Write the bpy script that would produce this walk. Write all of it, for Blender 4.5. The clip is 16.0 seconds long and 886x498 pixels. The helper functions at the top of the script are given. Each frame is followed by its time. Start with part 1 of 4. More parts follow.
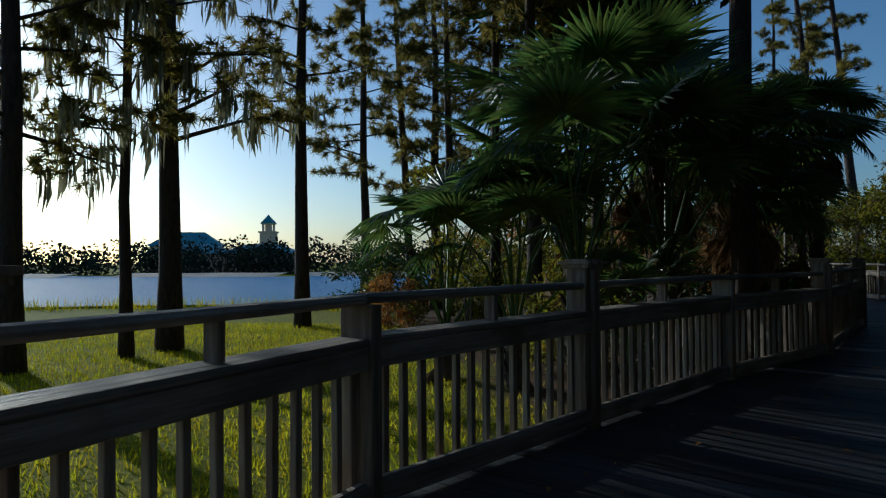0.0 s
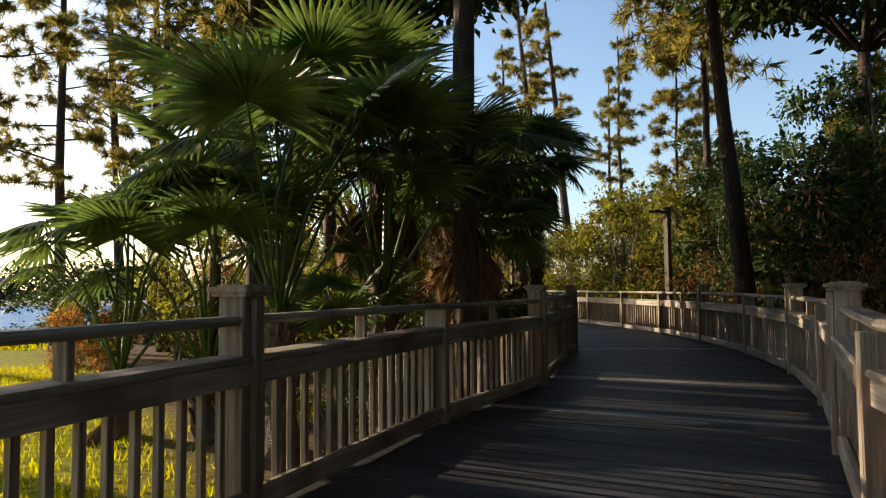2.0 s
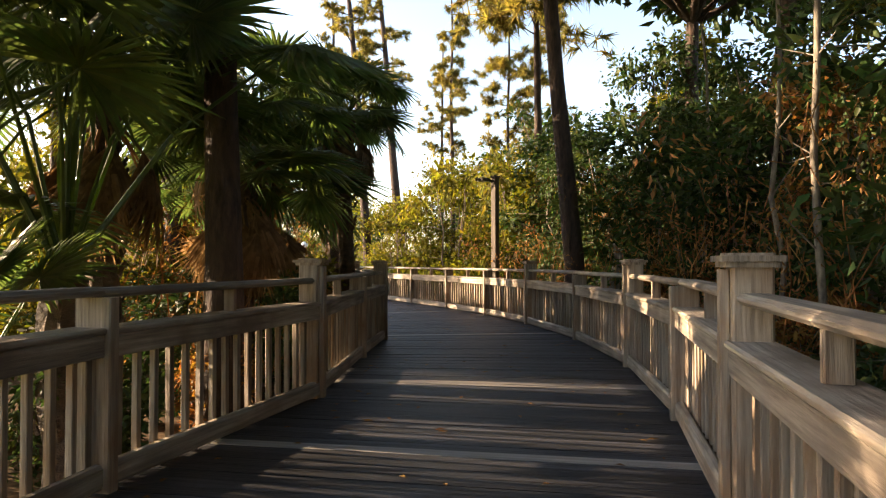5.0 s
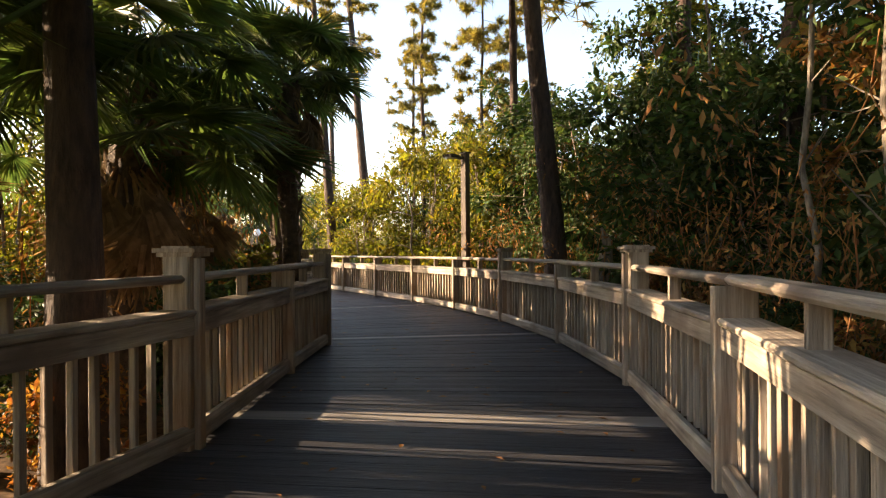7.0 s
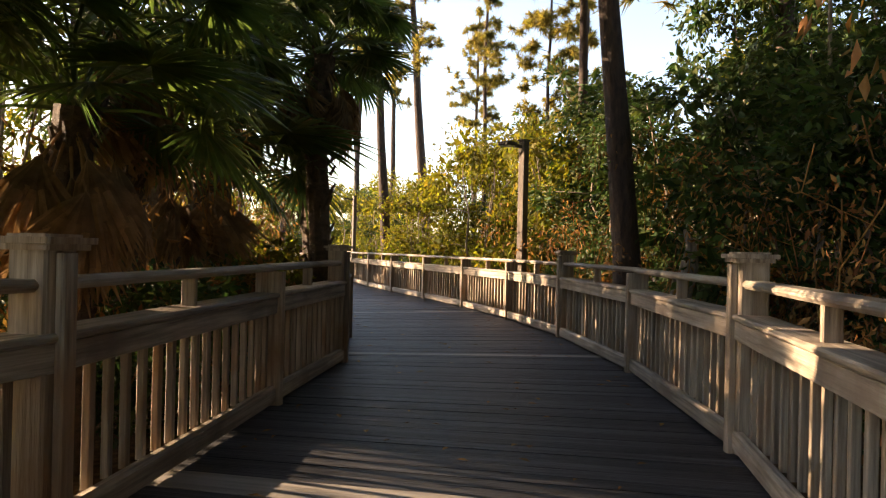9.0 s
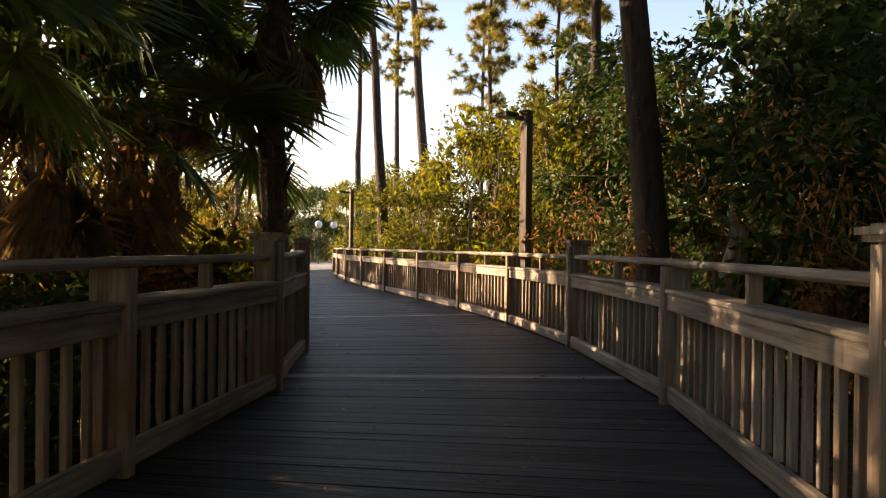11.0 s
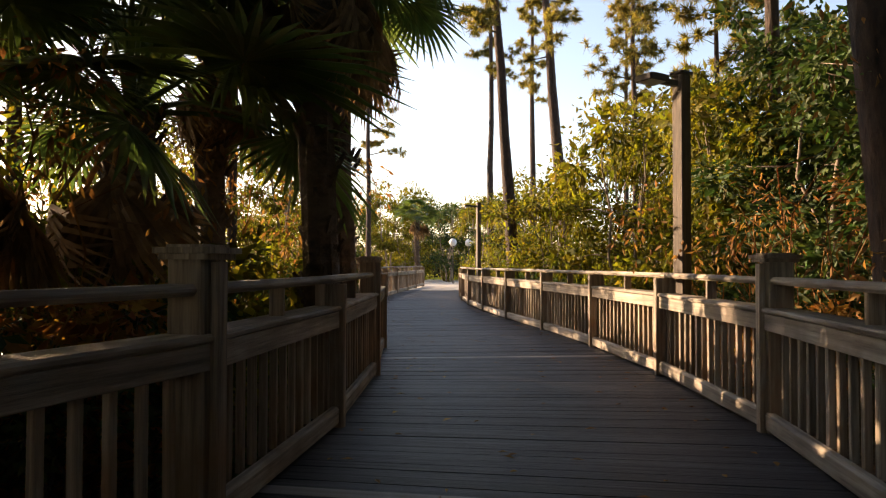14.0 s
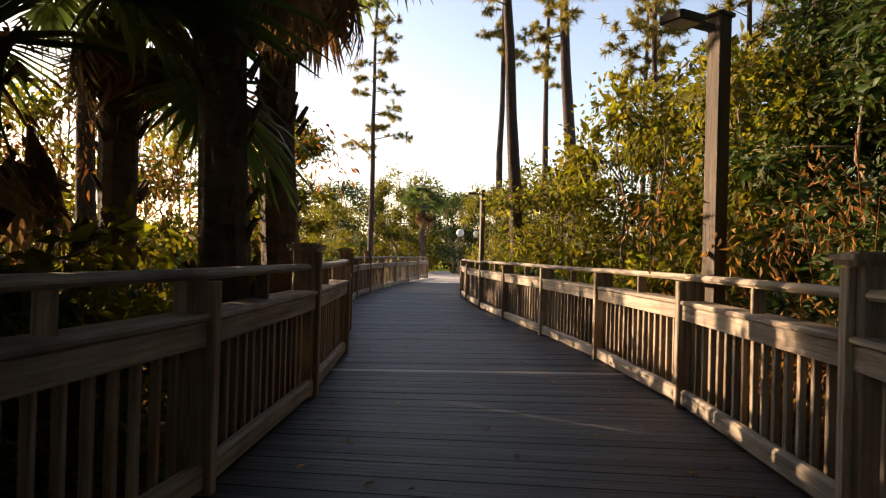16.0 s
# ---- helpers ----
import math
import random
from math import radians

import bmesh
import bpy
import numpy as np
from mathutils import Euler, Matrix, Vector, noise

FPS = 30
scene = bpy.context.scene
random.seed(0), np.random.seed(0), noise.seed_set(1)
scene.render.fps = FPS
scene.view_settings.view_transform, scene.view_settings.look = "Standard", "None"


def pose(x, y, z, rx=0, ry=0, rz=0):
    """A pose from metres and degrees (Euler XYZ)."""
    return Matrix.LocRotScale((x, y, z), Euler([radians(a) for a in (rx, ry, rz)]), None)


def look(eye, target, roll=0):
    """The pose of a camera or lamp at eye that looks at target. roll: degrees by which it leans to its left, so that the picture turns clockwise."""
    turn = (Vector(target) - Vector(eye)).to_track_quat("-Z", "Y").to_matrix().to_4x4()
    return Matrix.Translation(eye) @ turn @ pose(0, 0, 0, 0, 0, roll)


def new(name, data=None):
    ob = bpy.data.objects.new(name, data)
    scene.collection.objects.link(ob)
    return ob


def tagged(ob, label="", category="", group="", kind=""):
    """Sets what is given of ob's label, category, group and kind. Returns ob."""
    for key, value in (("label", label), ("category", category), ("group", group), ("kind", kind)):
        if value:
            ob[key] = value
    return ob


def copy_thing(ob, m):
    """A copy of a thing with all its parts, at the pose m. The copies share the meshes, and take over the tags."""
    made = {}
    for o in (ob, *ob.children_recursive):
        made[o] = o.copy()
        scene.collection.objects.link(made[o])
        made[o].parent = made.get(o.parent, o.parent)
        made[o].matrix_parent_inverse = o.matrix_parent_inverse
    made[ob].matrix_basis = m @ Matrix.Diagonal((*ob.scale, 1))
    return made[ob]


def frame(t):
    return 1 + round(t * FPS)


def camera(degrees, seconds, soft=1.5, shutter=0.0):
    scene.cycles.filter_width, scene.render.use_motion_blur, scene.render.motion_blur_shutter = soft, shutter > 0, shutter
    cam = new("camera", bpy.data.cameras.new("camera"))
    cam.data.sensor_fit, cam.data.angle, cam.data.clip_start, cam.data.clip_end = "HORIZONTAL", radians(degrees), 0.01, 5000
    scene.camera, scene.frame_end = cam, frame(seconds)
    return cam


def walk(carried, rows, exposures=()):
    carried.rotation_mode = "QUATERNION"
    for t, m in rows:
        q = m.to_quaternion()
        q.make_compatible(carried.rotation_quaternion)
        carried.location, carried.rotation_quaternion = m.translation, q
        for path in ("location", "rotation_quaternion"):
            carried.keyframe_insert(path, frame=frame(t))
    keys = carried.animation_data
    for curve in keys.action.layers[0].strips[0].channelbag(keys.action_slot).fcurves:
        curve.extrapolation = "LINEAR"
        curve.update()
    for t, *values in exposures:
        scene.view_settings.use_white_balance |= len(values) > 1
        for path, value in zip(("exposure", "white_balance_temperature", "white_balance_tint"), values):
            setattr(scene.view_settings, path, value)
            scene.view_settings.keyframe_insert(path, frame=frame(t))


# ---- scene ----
cam = camera(66.0, 16.0, soft=1.2)
PATH = [
    (0, (1.128, -0.577, 1.308), (0.876, 1.406, 1.344), -0.4),
    (0.5, (1.273, -0.225, 1.295), (1.214, 1.773, 1.331), -0.5),
    (1, (1.438, 0.133, 1.3), (1.549, 2.129, 1.351), -1.4),
    (1.5, (1.596, 0.499, 1.278), (1.841, 2.484, 1.316), -0.7),
    (2, (1.755, 0.785, 1.295), (2.219, 2.727, 1.407), -0.4),
    (2.5, (1.912, 1.105, 1.29), (2.515, 3.011, 1.338), 1.7),
    (3, (2.093, 1.371, 1.293), (2.859, 3.215, 1.398), -0.4),
    (3.5, (2.299, 1.709, 1.298), (3.133, 3.525, 1.395), -0.1),
    (3.7, (2.417, 1.869, 1.291), (3.296, 3.665, 1.318), -0.6),
    (5.8, (3.718, 3.665, 1.271), (4.63, 5.445, 1.316), -0.1),
    (6, (3.832, 3.846, 1.287), (4.752, 5.621, 1.322), -0.8),
    (6.5, (4.09, 4.204, 1.278), (5.048, 5.959, 1.314), -0.8),
    (7, (4.406, 4.591, 1.277), (5.37, 6.343, 1.282), -0.4),
    (7.5, (4.672, 4.938, 1.28), (5.64, 6.686, 1.372), -0.4),
    (8, (4.933, 5.326, 1.27), (5.809, 7.124, 1.27), 0.1),
    (8.5, (5.184, 5.668, 1.28), (5.976, 7.505, 1.261), 2.2),
    (9, (5.468, 6.035, 1.289), (6.262, 7.871, 1.291), 1.3),
    (9.2, (5.571, 6.181, 1.295), (6.383, 8.009, 1.297), 1.4),
    (11.3, (6.801, 8.013, 1.203), (7.529, 9.875, 1.191), 0.3),
    (11.5, (6.907, 8.185, 1.201), (7.573, 10.07, 1.169), -0.4),
    (12, (7.146, 8.587, 1.193), (7.772, 10.486, 1.133), -0.6),
    (12.5, (7.385, 9.0, 1.194), (7.955, 10.917, 1.157), -0.6),
    (13, (7.594, 9.419, 1.202), (8.085, 11.357, 1.168), 0.5),
    (13.5, (7.781, 9.846, 1.218), (8.187, 11.804, 1.21), 0.3),
    (14, (7.998, 10.281, 1.23), (8.35, 12.249, 1.275), 0.1),
    (14.5, (8.181, 10.664, 1.226), (8.54, 12.631, 1.276), 0.6),
    (15, (8.377, 11.104, 1.235), (8.696, 13.078, 1.29), -0.1),
    (15.5, (8.573, 11.521, 1.238), (8.85, 13.502, 1.247), 0.7),
    (16, (8.763, 11.913, 1.246), (9.076, 13.888, 1.264), 1.6),
]
EXPOSURES = [(0, -0.9, 4700, 1), (1.0, -0.35, 5200, 5), (1.5, 0.45, 6100, 10), (2.0, 1.0, 6800, 13), (3.0, 1.85, 7400, 17), (7.0, 2.25, 7900, 20), (9.2, 2.15, 8100, 22), (11.3, 1.7, 8300, 23), (12.5, 2.1, 8300, 23), (13.5, 1.85, 8300, 23), (14.5, 1.4, 8400, 24), (15.5, 1.2, 8400, 24), (16, 1.35, 8400, 24)]
walk(cam, [(t, look(eye, target, roll)) for t, eye, target, roll in PATH], EXPOSURES)

# world, sun
SUN_DIR = Vector((-0.755, 0.655, 0.23)).normalized()
world = bpy.data.worlds.new("world")
scene.world = world
world.use_nodes = True
wn, wl = world.node_tree.nodes, world.node_tree.links
sky = wn.new("ShaderNodeTexSky")
sky.sky_type, sky.sun_disc = "NISHITA", False
sky.sun_elevation = math.asin(SUN_DIR.z)
sky.sun_rotation = math.atan2(SUN_DIR.x, SUN_DIR.y)
sky.air_density, sky.dust_density, sky.ozone_density = 1.0, 1.3, 2.2
wl.new(sky.outputs[0], wn["Background"].inputs[0])
wn["Background"].inputs[1].default_value = 0.15
sun = new("sun", bpy.data.lights.new("sun", "SUN"))
sun.data.energy, sun.data.angle, sun.data.color = 5.0, radians(0.5), (1.0, 0.84, 0.62)
sun.matrix_world = look((0, 0, 30), (-SUN_DIR.x, -SUN_DIR.y, 30 - SUN_DIR.z))


# materials
def mat(name, a, b, scale=(4, 4, 4), rough=0.7, bump=0.3, detail=6.0, rnd=0.0, island=0.0, c=None, c_scale=0.6,
        translucent=0.0, metal=0.0, spec=0.5, coords="Object", depth=0.02, hue=0.0):
    """Two-tone noise material with a broad stain layer c, random tone per object or island, and optional leaf translucency."""
    m = bpy.data.materials.new(name)
    m.use_nodes = True
    n, l = m.node_tree.nodes, m.node_tree.links
    p = n["Principled BSDF"]
    tc, mp, nz, ramp = n.new("ShaderNodeTexCoord"), n.new("ShaderNodeMapping"), n.new("ShaderNodeTexNoise"), n.new("ShaderNodeValToRGB")
    mp.inputs["Scale"].default_value = scale
    l.new(tc.outputs[coords], mp.inputs[0])
    vec = mp.outputs[0]
    if rnd:
        info, add = n.new("ShaderNodeObjectInfo"), n.new("ShaderNodeVectorMath")
        mul = n.new("ShaderNodeMath")
        mul.operation, mul.inputs[1].default_value = "MULTIPLY", 37.0
        l.new(info.outputs["Random"], mul.inputs[0])
        l.new(vec, add.inputs[0]), l.new(mul.outputs[0], add.inputs[1])
        vec = add.outputs[0]
    l.new(vec, nz.inputs["Vector"])
    nz.inputs["Scale"].default_value, nz.inputs["Detail"].default_value, nz.inputs["Roughness"].default_value = 1.0, detail, 0.65
    ramp.color_ramp.elements[0].position, ramp.color_ramp.elements[1].position = 0.32, 0.68
    ramp.color_ramp.elements[0].color, ramp.color_ramp.elements[1].color = (*a, 1), (*b, 1)
    l.new(nz.outputs[0], ramp.inputs[0])
    col = ramp.outputs[0]
    if c:
        nz2, r2, mix = n.new("ShaderNodeTexNoise"), n.new("ShaderNodeValToRGB"), n.new("ShaderNodeMix")
        nz2.inputs["Scale"].default_value, nz2.inputs["Detail"].default_value = c_scale, 5
        l.new(tc.outputs[coords], nz2.inputs["Vector"])
        if rnd:
            add2 = n.new("ShaderNodeVectorMath")
            l.new(tc.outputs[coords], add2.inputs[0]), l.new(mul.outputs[0], add2.inputs[1])
            l.new(add2.outputs[0], nz2.inputs["Vector"])
        r2.color_ramp.elements[0].position, r2.color_ramp.elements[1].position = 0.48, 0.7
        l.new(nz2.outputs[0], r2.inputs[0])
        mix.data_type = "RGBA"
        l.new(r2.outputs[0], mix.inputs[0]), l.new(col, mix.inputs[6])
        mix.inputs[7].default_value = (*c, 1)
        col = mix.outputs[2]
    if rnd or island:
        hsv, mr = n.new("ShaderNodeHueSaturation"), n.new("ShaderNodeMapRange")
        k = rnd or island
        mr.inputs[3].default_value, mr.inputs[4].default_value = 1 - k, 1 + k
        src = n.new("ShaderNodeNewGeometry").outputs["Random Per Island"] if island else info.outputs["Random"]
        l.new(src, mr.inputs[0]), l.new(mr.outputs[0], hsv.inputs["Value"]), l.new(col, hsv.inputs["Color"])
        if hue:
            mh, fr = n.new("ShaderNodeMapRange"), n.new("ShaderNodeMath")
            fr.operation, fr.inputs[1].default_value = "MULTIPLY", 13.0
            wrap = n.new("ShaderNodeMath")
            wrap.operation = "FRACT"
            l.new(src, fr.inputs[0]), l.new(fr.outputs[0], wrap.inputs[0]), l.new(wrap.outputs[0], mh.inputs[0])
            mh.inputs[3].default_value, mh.inputs[4].default_value = 0.5 - hue, 0.5 + hue
            l.new(mh.outputs[0], hsv.inputs["Hue"])
        col = hsv.outputs[0]
    l.new(col, p.inputs["Base Color"])
    p.inputs["Roughness"].default_value, p.inputs["Metallic"].default_value = rough, metal
    p.inputs["Specular IOR Level"].default_value = spec
    if bump:
        bp = n.new("ShaderNodeBump")
        bp.inputs["Strength"].default_value, bp.inputs["Distance"].default_value = bump, depth
        l.new(nz.outputs[0], bp.inputs["Height"]), l.new(bp.outputs[0], p.inputs["Normal"])
    if translucent and rough > 0.4:
        p.inputs["Specular IOR Level"].default_value = 0.2
    if translucent:
        tr, ms = n.new("ShaderNodeBsdfTranslucent"), n.new("ShaderNodeMixShader")
        gain = n.new("ShaderNodeHueSaturation")
        gain.inputs["Value"].default_value, gain.inputs["Saturation"].default_value = 1.6, 1.1
        l.new(col, gain.inputs["Color"]), l.new(gain.outputs[0], tr.inputs[0])
        ms.inputs[0].default_value = translucent
        l.new(p.outputs[0], ms.inputs[1]), l.new(tr.outputs[0], ms.inputs[2])
        l.new(ms.outputs[0], n["Material Output"].inputs[0])
    return m


M_RAIL = mat("weathered_rail_wood", (0.145, 0.115, 0.088), (0.47, 0.395, 0.31), (1.2, 26, 26), 0.72, 0.7, rnd=0.22, c=(0.15, 0.11, 0.08), c_scale=1.6)
M_POST = mat("weathered_post_wood", (0.115, 0.085, 0.062), (0.42, 0.335, 0.25), (26, 26, 1.2), 0.72, 0.7, rnd=0.28, c=(0.24, 0.14, 0.075), c_scale=2.0)
M_DECK = mat("dark_deck_boards", (0.008, 0.0084, 0.0102), (0.056, 0.056, 0.064), (0.9, 30, 30), 0.55, 0.8, rnd=0.6, spec=0.32, c=(0.016, 0.015, 0.016), c_scale=0.9)
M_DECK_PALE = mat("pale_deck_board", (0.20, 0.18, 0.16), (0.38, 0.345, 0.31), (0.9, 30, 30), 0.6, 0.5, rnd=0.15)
M_POLE = mat("weathered_pole_wood", (0.04, 0.03, 0.022), (0.13, 0.096, 0.07), (22, 22, 1.2), 0.75, 0.5, rnd=0.1)
M_BARK = mat("pine_bark", (0.014, 0.010, 0.008), (0.095, 0.056, 0.04), (14, 14, 4.0), 0.9, 1.0, depth=0.06, c=(0.05, 0.033, 0.025), c_scale=1.2)
M_PALM_BARK = mat("palm_bark", (0.025, 0.017, 0.012), (0.13, 0.085, 0.055), (9, 9, 12), 0.9, 1.0, depth=0.06, c=(0.13, 0.085, 0.05), c_scale=1.5)
M_PALE_BARK = mat("pale_bark", (0.06, 0.047, 0.035), (0.27, 0.225, 0.165), (14, 14, 5), 0.85, 0.9, c=(0.09, 0.07, 0.05), c_scale=3.0)
M_LEAF = mat("broad_leaf", (0.022, 0.045, 0.014), (0.062, 0.09, 0.022), (3, 3, 3), 0.55, 0, island=0.5, hue=0.045, translucent=0.25)
M_LEAF_Y = mat("yellow_green_leaf", (0.07, 0.082, 0.013), (0.17, 0.145, 0.026), (3, 3, 3), 0.65, 0, island=0.5, hue=0.035, translucent=0.5)
M_LEAF_O = mat("rust_leaf", (0.17, 0.075, 0.025), (0.30, 0.16, 0.05), (3, 3, 3), 0.6, 0, island=0.45, hue=0.025, translucent=0.4)
M_DRY = mat("dry_vine", (0.13, 0.065, 0.025), (0.36, 0.19, 0.07), (6, 6, 2), 0.8, 0, island=0.4, hue=0.015, translucent=0.3)
M_NEEDLE = mat("pine_needles", (0.085, 0.085, 0.025), (0.24, 0.19, 0.05), (2, 2, 2), 0.5, 0, island=0.4, hue=0.025, translucent=0.5)
M_MOSS = mat("hanging_moss", (0.16, 0.16, 0.10), (0.30, 0.28, 0.18), (6, 6, 2), 0.9, 0, island=0.25, translucent=0.3)
M_PALM = mat("palm_frond", (0.035, 0.065, 0.02), (0.10, 0.135, 0.035), (2, 2, 2), 0.34, 0, island=0.3, hue=0.025, translucent=0.5)
M_PALM_DRY = mat("dead_palm_frond", (0.10, 0.06, 0.03), (0.30, 0.19, 0.10), (3, 3, 3), 0.8, 0, island=0.3, translucent=0.35)
M_GRASS = mat("grass_blades", (0.20, 0.22, 0.005), (0.48, 0.40, 0.015), (1, 1, 1), 0.7, 0, island=0.4, hue=0.02, translucent=0.5)
M_FAR = mat("far_foliage", (0.012, 0.018, 0.008), (0.05, 0.055, 0.02), (0.3, 0.3, 0.3), 0.9, 0, island=0.5, hue=0.04)
M_SAND = mat("shore_sand", (0.30, 0.24, 0.18), (0.48, 0.41, 0.33), (0.4, 0.4, 0.4), 0.9, 0.2)
M_TWIG = mat("twig", (0.10, 0.075, 0.055), (0.26, 0.2, 0.15), (8, 8, 3), 0.85, 0.4)
M_CONCRETE = mat("pale_concrete", (0.38, 0.35, 0.31), (0.55, 0.52, 0.47), (3, 3, 3), 0.8, 0.3, c=(0.3, 0.28, 0.25))
M_STUCCO = mat("peach_stucco", (0.42, 0.26, 0.19), (0.52, 0.34, 0.26), (1, 1, 1), 0.85, 0.1)
M_CREAM = mat("cream_stucco", (0.60, 0.48, 0.38), (0.68, 0.56, 0.45), (1, 1, 1), 0.85, 0.1)
M_TEAL = mat("teal_roof", (0.05, 0.20, 0.24), (0.10, 0.30, 0.34), (1, 8, 1), 0.5, 0.2)
M_GLASS = mat("dark_window", (0.02, 0.025, 0.03), (0.04, 0.05, 0.06), (1, 1, 1), 0.08, 0)
M_METAL = mat("dark_bronze_metal", (0.03, 0.026, 0.022), (0.06, 0.05, 0.042), (6, 6, 6), 0.45, 0.1, metal=0.6)
M_LENS = mat("lamp_globe", (0.75, 0.75, 0.72), (0.85, 0.85, 0.82), (2, 2, 2), 0.25, 0)


def ground_material():
    m = bpy.data.materials.new("ground_lawn_and_litter")
    m.use_nodes = True
    n, l = m.node_tree.nodes, m.node_tree.links
    p = n["Principled BSDF"]
    tc, sep = n.new("ShaderNodeTexCoord"), n.new("ShaderNodeSeparateXYZ")
    l.new(tc.outputs["Object"], sep.inputs[0])
    nz = n.new("ShaderNodeTexNoise")
    nz.inputs["Scale"].default_value, nz.inputs["Detail"].default_value = 9.0, 9.0
    l.new(tc.outputs["Object"], nz.inputs["Vector"])
    big = n.new("ShaderNodeTexNoise")
    big.inputs["Scale"].default_value, big.inputs["Detail"].default_value = 0.5, 5.0
    l.new(tc.outputs["Object"], big.inputs["Vector"])

    def ramp(src, stops):
        r = n.new("ShaderNodeValToRGB")
        while len(r.color_ramp.elements) < len(stops):
            r.color_ramp.elements.new(0.5)
        for e, (q, c) in zip(r.color_ramp.elements, stops):
            e.position, e.color = q, (*c, 1)
        l.new(src, r.inputs[0])
        return r.outputs[0]

    grass = ramp(nz.outputs[0], ((0.3, (0.09, 0.11, 0.004)), (0.55, (0.25, 0.235, 0.009)), (0.75, (0.38, 0.31, 0.016))))
    litter = ramp(nz.outputs[0], ((0.3, (0.04, 0.028, 0.018)), (0.55, (0.13, 0.08, 0.045)), (0.75, (0.24, 0.15, 0.08))))
    # lawn lies west of a line that leads from the deck to the shore
    a = n.new("ShaderNodeMath")
    a.operation, a.inputs[1].default_value = "MULTIPLY_ADD", 0.33
    l.new(sep.outputs[1], a.inputs[0]), l.new(sep.outputs[0], a.inputs[2])
    b = n.new("ShaderNodeMath")
    b.operation, b.inputs[1].default_value = "MULTIPLY_ADD", 4.0
    l.new(big.outputs[0], b.inputs[0]), l.new(a.outputs[0], b.inputs[2])
    mr = n.new("ShaderNodeMapRange")
    mr.inputs[1].default_value, mr.inputs[2].default_value = 4.6, 6.2
    l.new(b.outputs[0], mr.inputs[0])
    far = n.new("ShaderNodeMapRange")
    far.inputs[1].default_value, far.inputs[2].default_value, far.inputs[3].default_value, far.inputs[4].default_value = 60, 70, 1, 0
    l.new(sep.outputs[1], far.inputs[0])
    k = n.new("ShaderNodeMath")
    k.operation = "MULTIPLY"
    l.new(mr.outputs[0], k.inputs[0]), l.new(far.outputs[0], k.inputs[1])
    mix = n.new("ShaderNodeMix")
    mix.data_type = "RGBA"
    l.new(k.outputs[0], mix.inputs[0]), l.new(grass, mix.inputs[6]), l.new(litter, mix.inputs[7])
    l.new(mix.outputs[2], p.inputs["Base Color"])
    p.inputs["Roughness"].default_value, p.inputs["Specular IOR Level"].default_value = 0.95, 0.05
    bp = n.new("ShaderNodeBump")
    bp.inputs["Strength"].default_value, bp.inputs["Distance"].default_value = 0.4, 0.03
    l.new(nz.outputs[0], bp.inputs["Height"]), l.new(bp.outputs[0], p.inputs["Normal"])
    return m


def water_material():
    m = bpy.data.materials.new("lake_water")
    m.use_nodes = True
    n, l = m.node_tree.nodes, m.node_tree.links
    p = n["Principled BSDF"]
    # the reflected sky's blue is put into the base colour; specular is kept low
    p.inputs["Base Color"].default_value = (0.04, 0.18, 0.40, 1)
    p.inputs["Roughness"].default_value, p.inputs["Specular IOR Level"].default_value = 0.3, 0.03
    tc, mp, nz, bp = n.new("ShaderNodeTexCoord"), n.new("ShaderNodeMapping"), n.new("ShaderNodeTexNoise"), n.new("ShaderNodeBump")
    mp.inputs["Scale"].default_value = (0.6, 2.2, 1)
    nz.inputs["Detail"].default_value = 5
    l.new(tc.outputs["Object"], mp.inputs[0]), l.new(mp.outputs[0], nz.inputs["Vector"])
    bp.inputs["Strength"].default_value, bp.inputs["Distance"].default_value = 0.6, 0.1
    l.new(nz.outputs[0], bp.inputs["Height"]), l.new(bp.outputs[0], p.inputs["Normal"])
    return m


# mesh helpers
def mesh_ob(name, verts, faces, material, parent=None, label="", smooth=False):
    me = bpy.data.meshes.new(name)
    me.from_pydata([tuple(v) for v in verts], [], [tuple(f) for f in faces])
    if smooth:
        me.polygons.foreach_set("use_smooth", [True] * len(me.polygons))
    me.materials.append(material)
    ob = new(name, me)
    if parent:
        ob.parent = parent
    return tagged(ob, label)


def share(name, me, m, parent=None, label=""):
    ob = new(name, me)
    ob.matrix_basis = m
    if parent:
        ob.parent = parent
    return tagged(ob, label)


def empty(name, label, category, group="", kind="", at=(0, 0, 0)):
    ob = new(name)
    ob.location = at
    return tagged(ob, label, category, group, kind)


def chamfer_profile(y0, y1, z0, z1, c=0.008):
    return [(y0 + c, z0), (y1 - c, z0), (y1, z0 + c), (y1, z1 - c), (y1 - c, z1), (y0 + c, z1), (y0, z1 - c), (y0, z0 + c)]


def prism(profile, xa, xb):
    """A bar along x through the (y, z) profile; xa and xb give the end's x for a y."""
    n = len(profile)
    v = [(xa(y), y, z) for y, z in profile] + [(xb(y), y, z) for y, z in profile]
    f = [(i, (i + 1) % n, n + (i + 1) % n, n + i) for i in range(n)]
    return v, f + [tuple(range(n))[::-1], tuple(range(n, 2 * n))]


def block(x0, x1, y0, y1, z0, z1, c=0.006):
    """A box with its long upright edges chamfered."""
    ring = [(x0 + c, y0), (x1 - c, y0), (x1, y0 + c), (x1, y1 - c), (x1 - c, y1), (x0 + c, y1), (x0, y1 - c), (x0, y0 + c)]
    v = [(x, y, z0) for x, y in ring] + [(x, y, z1) for x, y in ring]
    n = 8
    return v, [(i, (i + 1) % n, n + (i + 1) % n, n + i) for i in range(n)] + [tuple(range(n))[::-1], tuple(range(n, 2 * n))]


